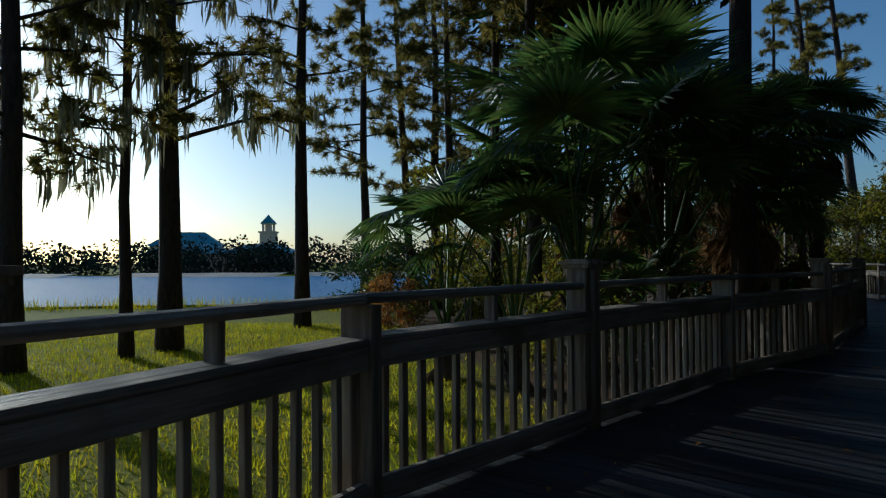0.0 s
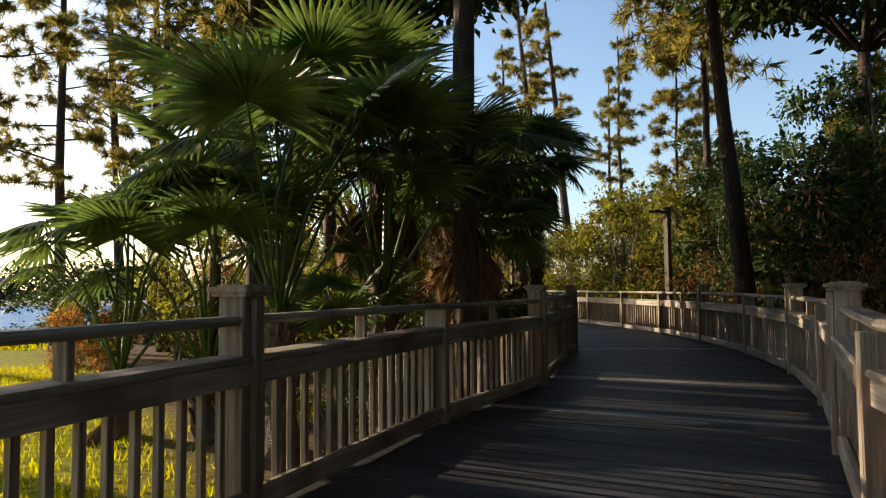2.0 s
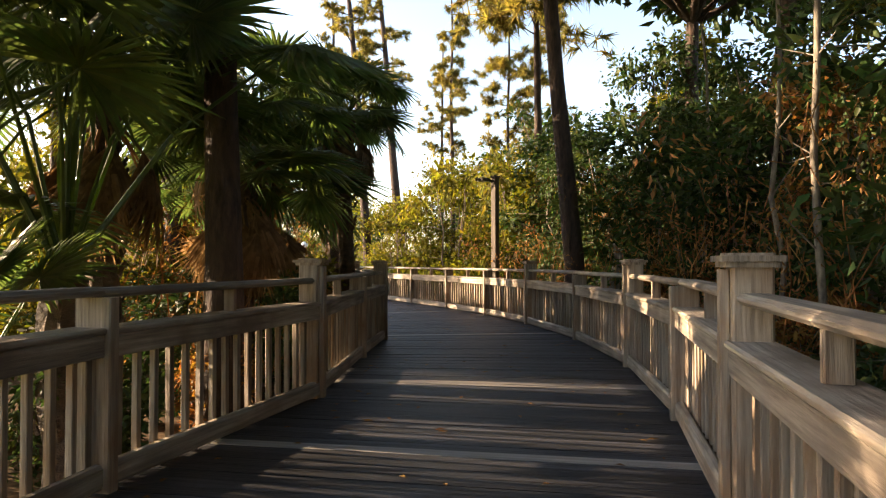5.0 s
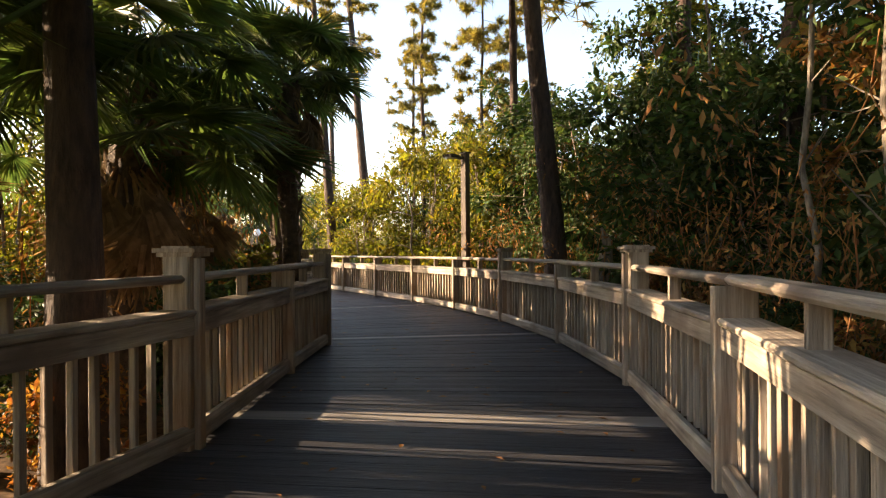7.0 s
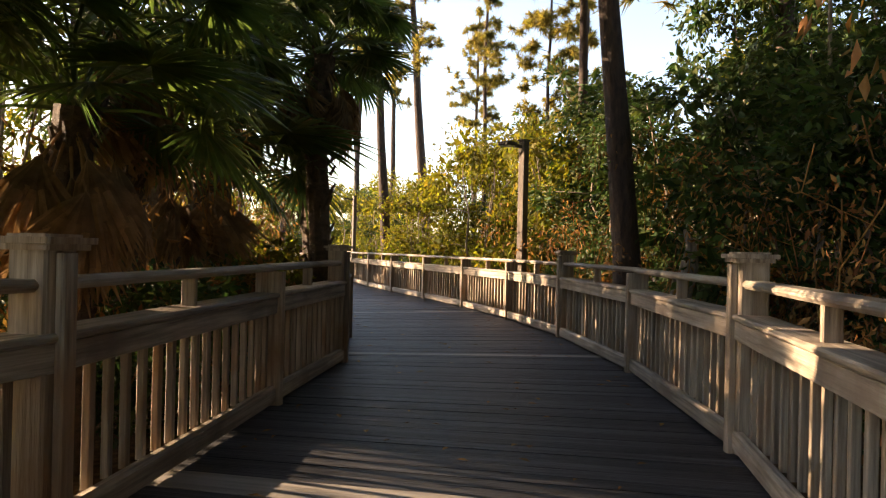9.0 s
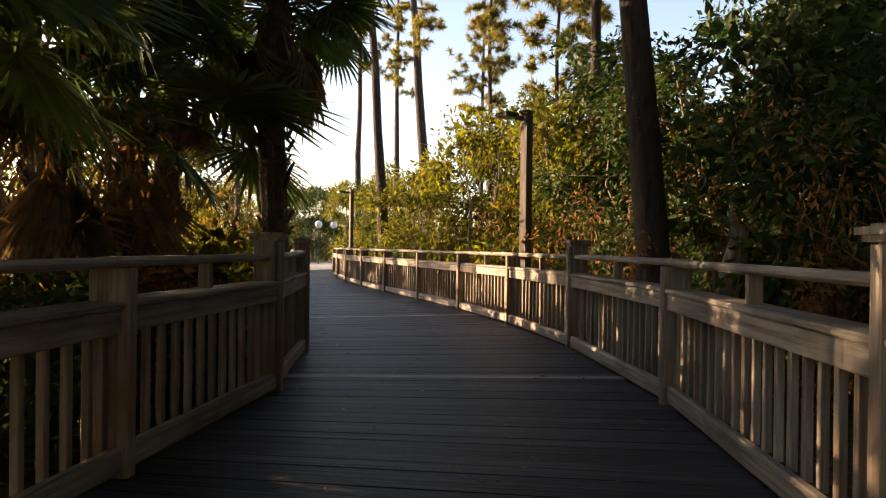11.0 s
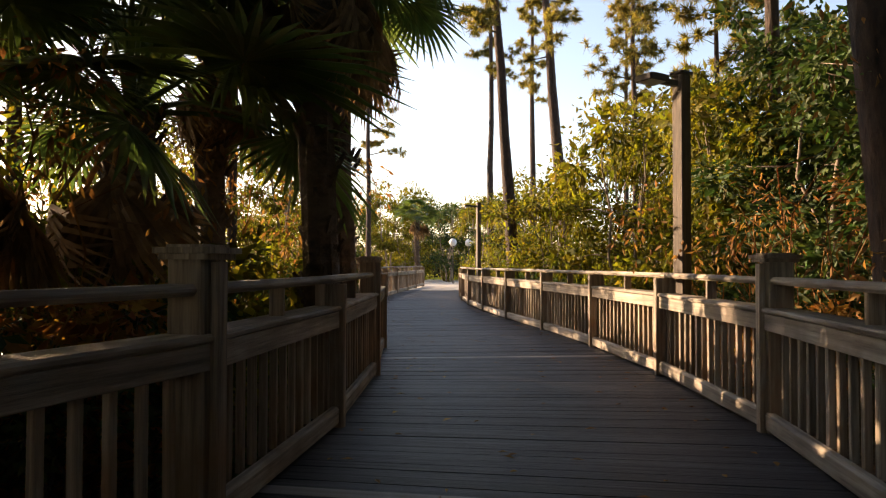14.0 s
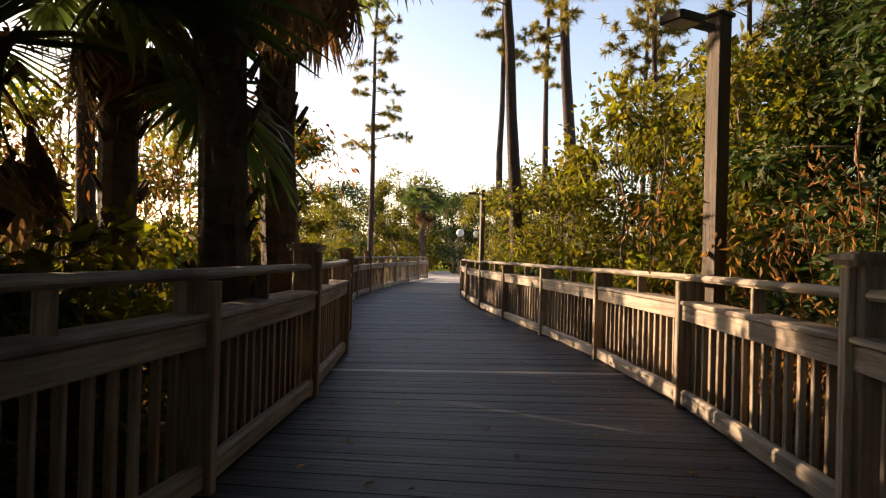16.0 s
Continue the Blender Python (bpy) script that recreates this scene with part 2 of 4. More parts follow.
def joined(*pieces):
    v, f = [], []
    for pv, pf in pieces:
        k = len(v)
        v += list(pv)
        f += [tuple(i + k for i in q) for q in pf]
    return v, f


def tube(points, radii, sides=8, jitter=0.0, rng=random):
    """A tapered tube along points."""
    v, f = [], []
    for i, p in enumerate(points):
        d = (points[min(i + 1, len(points) - 1)] - points[max(i - 1, 0)]).normalized()
        a = d.orthogonal().normalized() if abs(d.z) < 0.8 else Vector((1, 0, 0)).cross(d).normalized()
        b = d.cross(a)
        for k in range(sides):
            t = 2 * math.pi * k / sides
            r = radii[i] * (1 + jitter * (rng.random() - 0.5))
            v.append(p + (a * math.cos(t) + b * math.sin(t)) * r)
    for i in range(len(points) - 1):
        for k in range(sides):
            j = (k + 1) % sides
            f.append((i * sides + k, i * sides + j, (i + 1) * sides + j, (i + 1) * sides + k))
    f.append(tuple(range(sides))[::-1])
    f.append(tuple(range((len(points) - 1) * sides, len(points) * sides)))
    return v, f


# ground and water
GZ = -0.55
xs = [-2500, -900, -400, -200, -120, -80, -50, -35] + [-26 + 2 * i for i in range(34)] + [50, 70, 100, 160, 300, 900, 2500]
ys = [-2500, -900, -300, -120, -60, -35] + [-24 + 2 * i for i in range(46)] + [76, 90, 110, 140, 200, 300, 600, 1200, 2500]
gv = [(x, y, GZ + (0.10 * noise.noise(Vector((x * 0.13, y * 0.13, 3))) if -30 < x < 44 and -26 < y < 70 else 0)) for y in ys for x in xs]
nx = len(xs)
gf = [(j * nx + i, j * nx + i + 1, (j + 1) * nx + i + 1, (j + 1) * nx + i) for j in range(len(ys) - 1) for i in range(nx - 1)]
ground = tagged(mesh_ob("ground", gv, gf, ground_material(), smooth=True), "sunlit green lawn turning to brown leaf litter", "ground", kind="structure")

rng = random.Random(5)
near = [(-6.5 - 3.0 * i, 25.5 + 1.2 * math.sin(i * 0.8) - 0.1 * i) for i in range(40)]
farb = [(-6.5 - 3.6 * i, 84 + 5 * math.sin(i * 0.55) + 2.5 * math.sin(i * 1.7)) for i in range(40)]
ring = [(-4.5, 34), (-6.0, 29)] + near + farb[::-1] + [(-5.0, 70), (-3.6, 50)]
lake = tagged(mesh_ob("water", [(x, y, GZ + 0.11) for x, y in ring], [tuple(range(len(ring)))[::-1]], water_material()), "calm blue lake water beyond the lawn", "lake", kind="structure")

# boardwalk: post lines along the deck's two edges
LEFT = [(-0.9, -6.2, 0), (-0.95, -3.7, 1), (-0.8, -1.2, 0), (-0.36, 1.05, 1), (0.30, 2.95, 0), (1.62, 4.88, 1), (3.30, 7.22, 0), (5.15, 9.28, 1), (6.46, 11.66, 0),
        (7.53, 13.53, 1), (8.15, 15.55, 0), (8.62, 17.9, 1), (8.93, 20.4, 0), (9.03, 23.0, 1), (9.05, 25.6, 0), (9.15, 28.3, 1), (9.4, 31.0, 0), (9.9, 33.7, 1), (10.5, 36.4, 0),
        (11.2, 39.2, 0), (12.05, 42.4, 0), (12.95, 46.0, 0), (13.9, 49.6, 0)]
RIGHT = [(2.3, -6.2, 0), (2.25, -3.7, 1), (2.4, -1.2, 0), (3.05, 1.15, 1), (4.35, 3.38, 0), (5.92, 5.25, 1), (7.42, 7.05, 0), (9.02, 9.4, 1), (10.30, 12.05, 0),
         (11.22, 14.85, 1), (11.72, 17.4, 0), (12.0, 20.0, 0), (12.1, 22.6, 0), (12.12, 25.2, 0), (12.2, 27.8, 0), (12.4, 30.5, 0), (12.75, 33.2, 0), (13.25, 36.0, 0)]


def cut(line, p, d):
    """Distance from p along d to a polyline, the smallest in size."""
    best = None
    for (ax, ay, *_), (bx, by, *_) in zip(line, line[1:]):
        ex, ey = bx - ax, by - ay
        den = d[0] * ey - d[1] * ex
        if abs(den) > 1e-9:
            s = ((ax - p[0]) * ey - (ay - p[1]) * ex) / den
            k = ((ax - p[0]) * d[1] - (ay - p[1]) * d[0]) / den
            if -0.001 <= k <= 1.001 and (best is None or abs(s) < abs(best)):
                best = s
    return best


def railing(name, nodes, side, label, dense=True):
    """Posts, ledge, handrail and balusters along nodes. side 1: outward is to the left of the way, -1: to its right."""
    thing = empty(name, label, "railing", "boardwalk railings")
    pts = [Vector((x, y)) for x, y, _ in nodes]
    dirs = [(b - a).normalized() for a, b in zip(pts, pts[1:])]
    r = random.Random(len(nodes))
    for i, (a, b) in enumerate(zip(pts, pts[1:])):
        d = dirs[i]
        length = (b - a).length
        ang = math.atan2(d.y, d.x)
        m = Matrix.Translation((a.x, a.y, 0)) @ Matrix.Rotation(ang, 4, "Z") @ Matrix.Diagonal((1, side, 1, 1))

        def bend(other):
            # slope of the mitre at a joint with the next bay
            if other is None:
                return 0.0
            t = (d + other).normalized()
            outward = Vector((-d.y, d.x)) * side
            return -t.dot(outward) / t.dot(d) * 1.0

        sa = bend(dirs[i - 1] if i else None)
        sb = bend(dirs[i + 1] if i + 1 < len(dirs) else None)
        # mitred ends: x shifts with the depth y
        xa, xb = (lambda y, s=sa: s * y + 0.002), (lambda y, s=sb, q=length: q + s * y - 0.002)

        def bar(n, y0, y1, z0, z1, c=0.008, ends=None):
            e0, e1 = ends or (xa, xb)
            v, f = prism(chamfer_profile(y0, y1, z0, z1, c), e0, e1)
            ob = mesh_ob(n, [(x, y * side, z) for x, y, z in v], f if side > 0 else [q[::-1] for q in f], M_RAIL, thing)
            ob.matrix_basis = Matrix.Translation((a.x, a.y, 0)) @ Matrix.Rotation(ang, 4, "Z")
            return ob

        sag = r.uniform(-0.006, 0.006)
        bar("bottom_rail", 0.0, 0.075, 0.015, 0.155, 0.02)
        bar("ledge_fascia", 0.0, 0.04, 0.745 + sag, 0.870 + sag, 0.006)
        bar("ledge_back", 0.165, 0.20, 0.745 + sag, 0.870 + sag, 0.006)
        bar("ledge", -0.018, 0.215, 0.871 + sag, 0.911 + sag, 0.012)
        bar("handrail", 0.03, 0.185, 1.082 + sag, 1.136 + sag, 0.020)
        step = 0.152 if dense else 0.30
        count = max(2, int((length - 0.2) / step))
        for k in range(count):
            x = 0.1 + (length - 0.2) * (k + 0.5) / count
            key = "baluster"
            me = bpy.data.meshes.get("baluster_mesh")
            if me is None:
                me = bpy.data.meshes.new("baluster_mesh")
                v, f = block(-0.021, 0.021, -0.021, 0.021, 0.13, 0.770, 0.004)
                me.from_pydata(v, [], f)
                me.materials.append(M_POST)
            o = new(key, me)
            o.parent = thing
            p = m @ Vector((x, 0.098, 0))
            o.matrix_basis = Matrix.Translation(p) @ Matrix.Rotation(ang + r.uniform(-0.12, 0.12), 4, "Z") @ Matrix.Rotation(r.uniform(-0.008, 0.008), 4, "Y")
        spacer = mesh_ob("spacer", *block(-0.02, 0.02, -0.045, 0.045, 0.909, 1.084), M_POST, thing)
        spacer.matrix_basis = Matrix.Translation(m @ Vector((length * 0.5, 0.11, 0))) @ Matrix.Rotation(ang, 4, "Z")
    for i, (x, y, tall) in enumerate(nodes):
        d = dirs[min(i, len(dirs) - 1)] + dirs[max(i - 1, 0)]
        ang = math.atan2(d.y, d.x)
        o = Matrix.Translation((x, y, 0)) @ Matrix.Rotation(ang, 4, "Z")
        if tall:
            pv, pf = joined(block(-0.09, 0.09, min(side * 0.012, side * 0.198), max(side * 0.012, side * 0.198), -0.6, 1.255, 0.012),
                            block(-0.04, 0.04, min(-side * 0.036, side * 0.010), max(-side * 0.036, side * 0.010), -0.02, 1.24, 0.006))
        else:
            pv, pf = block(-0.042, 0.042, min(-side * 0.036, side * 0.192), max(-side * 0.036, side * 0.192), -0.6, 1.080, 0.008)
        post = mesh_ob("post", pv, pf, M_POST, thing)
        post.matrix_basis = o
        if not tall:
            extra = mesh_ob("post_block", *block(-0.085, 0.085, 0.075, 0.185, -0.6, 0.745), M_POST, thing)
            extra.data.transform(Matrix.Diagonal((1, side, 1, 1)))
            if side < 0:
                extra.data.flip_normals()
            extra.matrix_basis = o
        else:
            yc = side * 0.095
            cv, cf = joined(block(-0.125, 0.125, yc - 0.125, yc + 0.125, 1.250, 1.276, 0.008), block(-0.145, 0.145, yc - 0.145, yc + 0.145, 1.277, 1.305, 0.010),
                            block(-0.105, 0.105, yc - 0.105, yc + 0.105, 1.306, 1.318, 0.014))
            mesh_ob("cap", cv, cf, M_POST, post)
    return thing


railing("railing", LEFT[:16], 1, "weathered wooden boardwalk railing with balusters and capped posts")
railing("railing", LEFT[15:], 1, "sunlit wooden railing on the far bend of the boardwalk", dense=False)
railing("railing", RIGHT, -1, "sun-dappled weathered wooden railing with deep ledge and handrail")

# deck boards across the way
mid = [((a[0] + b[0]) / 2, (a[1] + b[1]) / 2) for a, b in zip(LEFT, RIGHT)] + [(12.6, 39.5), (13.4, 43.0)]
s_all = [0.0]
for a, b in zip(mid, mid[1:]):
    s_all.append(s_all[-1] + math.dist(a, b))
smooth_x = np.polyfit(s_all, [p[0] for p in mid], 7)
smooth_y = np.polyfit(s_all, [p[1] for p in mid], 7)
BOARD = 0.142
deck = tagged(empty("boardwalk_deck", "dark weathered boardwalk deck of cross-laid planks", "deck", kind="structure"))
rest_v, rest_f = [], []
total = int(s_all[-1] / BOARD) - 2
wide_left = [(x, y) for x, y, _ in LEFT]
wide_right = [(x, y) for x, y, _ in RIGHT] + [(14.0, 39.5), (15.2, 43.5), (16.5, 47.0)]
skipped = int(2.2 / BOARD)
pr = random.Random(11)
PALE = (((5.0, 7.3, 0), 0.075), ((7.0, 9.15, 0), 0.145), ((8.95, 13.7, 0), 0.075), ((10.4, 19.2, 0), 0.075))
for i in range(skipped, total):
    s = i * BOARD
    corners = []
    for q in (s + 0.0035, s + BOARD - 0.0035):
        p = (np.polyval(smooth_x, q), np.polyval(smooth_y, q))
        t = Vector((np.polyval(np.polyder(smooth_x), q), np.polyval(np.polyder(smooth_y), q))).normalized()
        nrm = (-t.y, t.x)
        lft, rgt = cut(wide_left, p, nrm), cut(wide_right, p, nrm)
        lft, rgt = min(abs(lft or 1.6), 2.6), min(abs(rgt or 1.6), 2.6)
        corners += [Vector((p[0] + nrm[0] * (lft + 0.12), p[1] + nrm[1] * (lft + 0.12), 0)), Vector((p[0] - nrm[0] * (rgt + 0.12), p[1] - nrm[1] * (rgt + 0.12), 0))]
    a, b, c, d = corners
    top = pr.uniform(-0.004, 0.0)
    v = [a, b, d, c]
    if i - skipped < 300:
        ang = math.atan2((b - a).y, (b - a).x)
        m = Matrix.Translation((a + b) / 2) @ Matrix.Rotation(ang, 4, "Z")
        inv = m.inverted()
        lv = [inv @ Vector((p.x, p.y, top)) for p in v] + [inv @ Vector((p.x, p.y, -0.04)) for p in v]
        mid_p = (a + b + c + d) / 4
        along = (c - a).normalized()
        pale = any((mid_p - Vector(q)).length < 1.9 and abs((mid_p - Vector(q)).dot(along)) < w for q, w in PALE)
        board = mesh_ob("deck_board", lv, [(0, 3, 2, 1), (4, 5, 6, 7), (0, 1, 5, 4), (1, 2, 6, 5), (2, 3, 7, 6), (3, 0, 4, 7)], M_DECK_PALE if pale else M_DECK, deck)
        board.matrix_basis = m @ Matrix.Rotation(pr.uniform(-0.0015, 0.0015), 4, "X")
    else:
        k = len(rest_v)
        rest_v += [(p.x, p.y, top) for p in v] + [(p.x, p.y, -0.04) for p in v]
        rest_f += [tuple(k + j for j in q) for q in ((0, 3, 2, 1), (4, 5, 6, 7), (0, 1, 5, 4), (1, 2, 6, 5), (2, 3, 7, 6), (3, 0, 4, 7))]
far_boards = mesh_ob("deck_boards", rest_v, rest_f, M_DECK, deck)
tagged(far_boards, "weathered deck planks in the distance", kind="stuff")
# joists under the boards, along both edges
for line, sg in ((LEFT[:19], -1), (RIGHT, 1)):
    v, f = [], []
    for k, (x, y, _) in enumerate(line):
        for dx, z in ((sg * 0.0, -0.043), (sg * -0.06, -0.043), (sg * -0.06, -0.30), (0, -0.30)):
            v.append((x + dx, y, z))
        if k:
            o = 4 * (k - 1)
            f += [(o + j, o + (j + 1) % 4, o + 4 + (j + 1) % 4, o + 4 + j) for j in range(4)]
    mesh_ob("edge_joist", v, f, M_RAIL, deck)

# concrete path and turf past the end of the deck
pv = [(10.6, 40.4, 0.0), (15.0, 42.9, 0.0), (20, 55, -0.1), (24, 70, -0.2), (18, 74, -0.2), (12.4, 49, -0.05)]
pv = pv + [(x, y, -0.6) for x, y, _ in pv]
tagged(mesh_ob("pavement", pv, [(0, 1, 2, 3, 4, 5)] + [(i, 6 + i, 6 + (i + 1) % 6, (i + 1) % 6) for i in range(6)], M_CONCRETE), "pale sunlit concrete path past the boardwalk", "path", kind="structure")


# plants
def leaf_cloud(centres, count, leaf, seed, squash=0.8, droop=0.4, wide=0.45, core=0.0):
    """count bent leaves scattered in balls (centre, radius): arrays of vertices and faces."""
    g = np.random.default_rng(seed)
    c = np.array([(p[0], p[1], p[2]) for p, _ in centres])
    r = np.array([q for _, q in centres])
    pick = g.choice(len(r), count, p=r ** 2 / (r ** 2).sum())
    d = g.normal(size=(count, 3))
    d /= np.linalg.norm(d, axis=1)[:, None]
    rad = r[pick] * g.random(count) ** 0.42 * (0.85 + 0.4 * g.random(count))
    pos = c[pick] + d * rad[:, None] * np.array((1, 1, squash))
    out = d + g.normal(size=(count, 3)) * 0.7
    out[:, 2] -= droop
    out /= np.linalg.norm(out, axis=1)[:, None]
    sidev = np.cross(out, g.normal(size=(count, 3)))
    sidev /= np.linalg.norm(sidev, axis=1)[:, None] + 1e-9
    up = np.cross(sidev, out)
    size = leaf * (0.6 + 0.8 * g.random(count))[:, None]
    inner = g.random(count) < core
    size[inner] *= 2.0
    pos[inner] = c[pick][inner] + (d * rad[:, None])[inner] * 0.4
    v = np.stack([pos, pos + out * size * 0.45 + sidev * size * wide * 0.5 + up * size * 0.06, pos + out * size - up * size * 0.12, pos + out * size * 0.45 - sidev * size * wide * 0.5 + up * size * 0.06], 1).reshape(-1, 3)
    k = np.arange(count)[:, None] * 4
    return v, np.concatenate([k + (0, 1, 2), k + (0, 2, 3)])


def cloud_mesh(name, v, f, material):
    me = bpy.data.meshes.new(name)
    me.vertices.add(len(v))
    me.vertices.foreach_set("co", np.asarray(v, dtype=np.float32).ravel())
    n = len(f)
    me.loops.add(n * 3)
    me.loops.foreach_set("vertex_index", np.asarray(f, dtype=np.int32).ravel())
    me.polygons.add(n)
    me.polygons.foreach_set("loop_start", np.arange(0, n * 3, 3, dtype=np.int32))
    me.update(calc_edges=True)
    me.materials.append(material)
    return me


def crooked(base, top, bend, n, r):
    return [base.lerp(top, i / (n - 1)) + Vector((r.uniform(-bend, bend), r.uniform(-bend, bend), 0)) * (0 < i) for i in range(n)]


def broadleaf(name, height, spread, leaves, leaf, material, seed, label, low=0.15, stems=3, bark=None, squash=0.8):
    """A shrub or small tree: crooked stems with limbs, and an uneven crown of single leaves."""
    r = random.Random(seed)
    tree = empty(name, label, "tree" if height > 3 else "shrub")
    pieces, balls = [], []
    for k in range(stems):
        a = 2 * math.pi * (k + r.random() * 0.6) / stems
        reach = spread * r.uniform(0.2, 0.55)
        top = Vector((math.cos(a) * reach, math.sin(a) * reach, height * r.uniform(0.7, 0.95)))
        pts = crooked(Vector((r.uniform(-0.1, 0.1), r.uniform(-0.1, 0.1), -0.15)), top, 0.07 * height / 3, 6, r)
        w = 0.018 * height / max(1, stems ** 0.5)
        pieces.append(tube(pts, [w * (1 - 0.75 * i / 5) for i in range(6)], 6))
        for j in range(7):
            t = low + (1 - low) * (j + r.random()) / 7
            p = pts[min(4, int(t * 5))].lerp(pts[min(5, int(t * 5) + 1)], t * 5 % 1)
            b = a + r.uniform(-1.9, 1.9)
            q = p + Vector((math.cos(b), math.sin(b), r.uniform(-0.1, 0.7))) * spread * r.uniform(0.3, 0.65)
            pieces.append(tube([p, p.lerp(q, 0.5) + Vector((0, 0, 0.06)), q], [w * 0.4, w * 0.25, w * 0.1], 4))
            balls.append((q, spread * r.uniform(0.16, 0.34)))
        balls.append((top, spread * r.uniform(0.2, 0.34)))
    mesh_ob("trunk", *joined(*pieces), bark or M_TWIG, tree, smooth=True)
    v, f = leaf_cloud(balls, leaves, leaf, seed, squash, core=0.13)
    share("crown", cloud_mesh("crown", v, f, material), Matrix.Identity(4), tree)
    return tree


def needle_tufts(points, seed, length=0.2, per=30, w=0.0075):
    g = np.random.default_rng(seed)
    p = np.array([tuple(q) for q, _ in points])
    ax = np.array([tuple(d) for _, d in points])
    n = len(p) * per
    c, a = np.repeat(p, per, 0), np.repeat(ax, per, 0)
    d = a * 0.55 + g.normal(size=(n, 3)) * 0.6
    d /= np.linalg.norm(d, axis=1)[:, None]
    side = np.cross(d, g.normal(size=(n, 3)))
    side /= np.linalg.norm(side, axis=1)[:, None] + 1e-9
    le = length * (0.6 + 0.7 * g.random(n))[:, None]
    tip = c + d * le
    tip[:, 2] -= 0.15 * le[:, 0]
    v = np.stack([c - side * w, c + side * w, tip], 1).reshape(-1, 3)
    return v, np.arange(n * 3).reshape(-1, 3)


def pine(height, radius, seed, label, crown_from=0.45, branches=26, lean=(0, 0), moss=0, tufts=11, reach=2.6, needle=0.28, per=19, thick=0.018):
    """A tall pine: bare tapered trunk, a few limbs with tufts of long needles, some with hanging moss."""
    r = random.Random(seed)
    tree = empty("pine_tree", label, "tree", "pines")
    n = 9
    pts = [Vector((lean[0] * i / (n - 1) + r.uniform(-0.05, 0.05) * (i > 0), lean[1] * i / (n - 1) + r.uniform(-0.05, 0.05) * (i > 0), -0.2 + (height + 0.2) * i / (n - 1))) for i in range(n)]
    rad = [radius * (1.25 if i == 0 else 1 - 0.72 * i / (n - 1)) for i in range(n)]
    limbs, tuft, strands = [], [], []
    for k in range(branches):
        t = crown_from + (0.98 - crown_from) * (k + r.random()) / branches
        i = min(n - 2, int(t * (n - 1)))
        p = pts[i].lerp(pts[i + 1], t * (n - 1) - i)
        a = r.uniform(0, 2 * math.pi)
        long = reach * (1.15 - 0.75 * t) * r.uniform(0.5, 1.0)
        d = Vector((math.cos(a), math.sin(a), r.uniform(-0.25, 0.45)))
        q = p + d * long
        bendp = p.lerp(q, 0.55) + Vector((r.uniform(-0.35, 0.35), r.uniform(-0.35, 0.35), r.uniform(-0.1, 0.35)))
        w = radius * 0.26 * (1.2 - t)
        limbs.append(tube([p, bendp, q], [w, w * 0.6, w * 0.2], 5))
        for j in range(tufts):
            u = 0.35 + 0.65 * (j + r.random()) / tufts
            base = p.lerp(bendp, u * 2) if u < 0.5 else bendp.lerp(q, u * 2 - 1)
            s = Vector((r.uniform(-1, 1), r.uniform(-1, 1), r.uniform(-0.3, 0.7))).normalized()
            tipb = base + s * long * r.uniform(0.1, 0.34)
            limbs.append(tube([base, tipb], [w * 0.22, w * 0.1], 3))
            for e in (0.55, 0.8, 1.0):
                tuft.append((base.lerp(tipb, e), s))
            if moss and r.random() < moss:
                strands.append(base.lerp(tipb, r.random()))
    mesh_ob("trunk", *joined(tube(pts, rad, 12, 0.12, r), *limbs), M_BARK, tree, smooth=True)
    v, f = needle_tufts(tuft, seed, needle, per, thick)
    share("crown", cloud_mesh("needles", v, f, M_NEEDLE), Matrix.Identity(4), tree)
    if strands:
        g = np.random.default_rng(seed)
        vv, ff = [], []
        for s in strands:
            for _ in range(10):
                x, y, le = g.normal() * 0.07, g.normal() * 0.07, 0.25 + 0.75 * g.random()
                k = len(vv)
                b = Vector((s.x + x, s.y + y, s.z))
                vv += [b, b + Vector((0.012, 0.006, 0)), b + Vector((g.normal() * 0.03 + 0.01, g.normal() * 0.03, -le * 0.6)), b + Vector((g.normal() * 0.05, g.normal() * 0.05, -le))]
                ff += [(k, k + 1, k + 2), (k + 1, k + 3, k + 2)]
        tagged(mesh_ob("moss", vv, ff, M_MOSS, tree, "grey-green moss hanging in strands"), kind="stuff")
    return tree


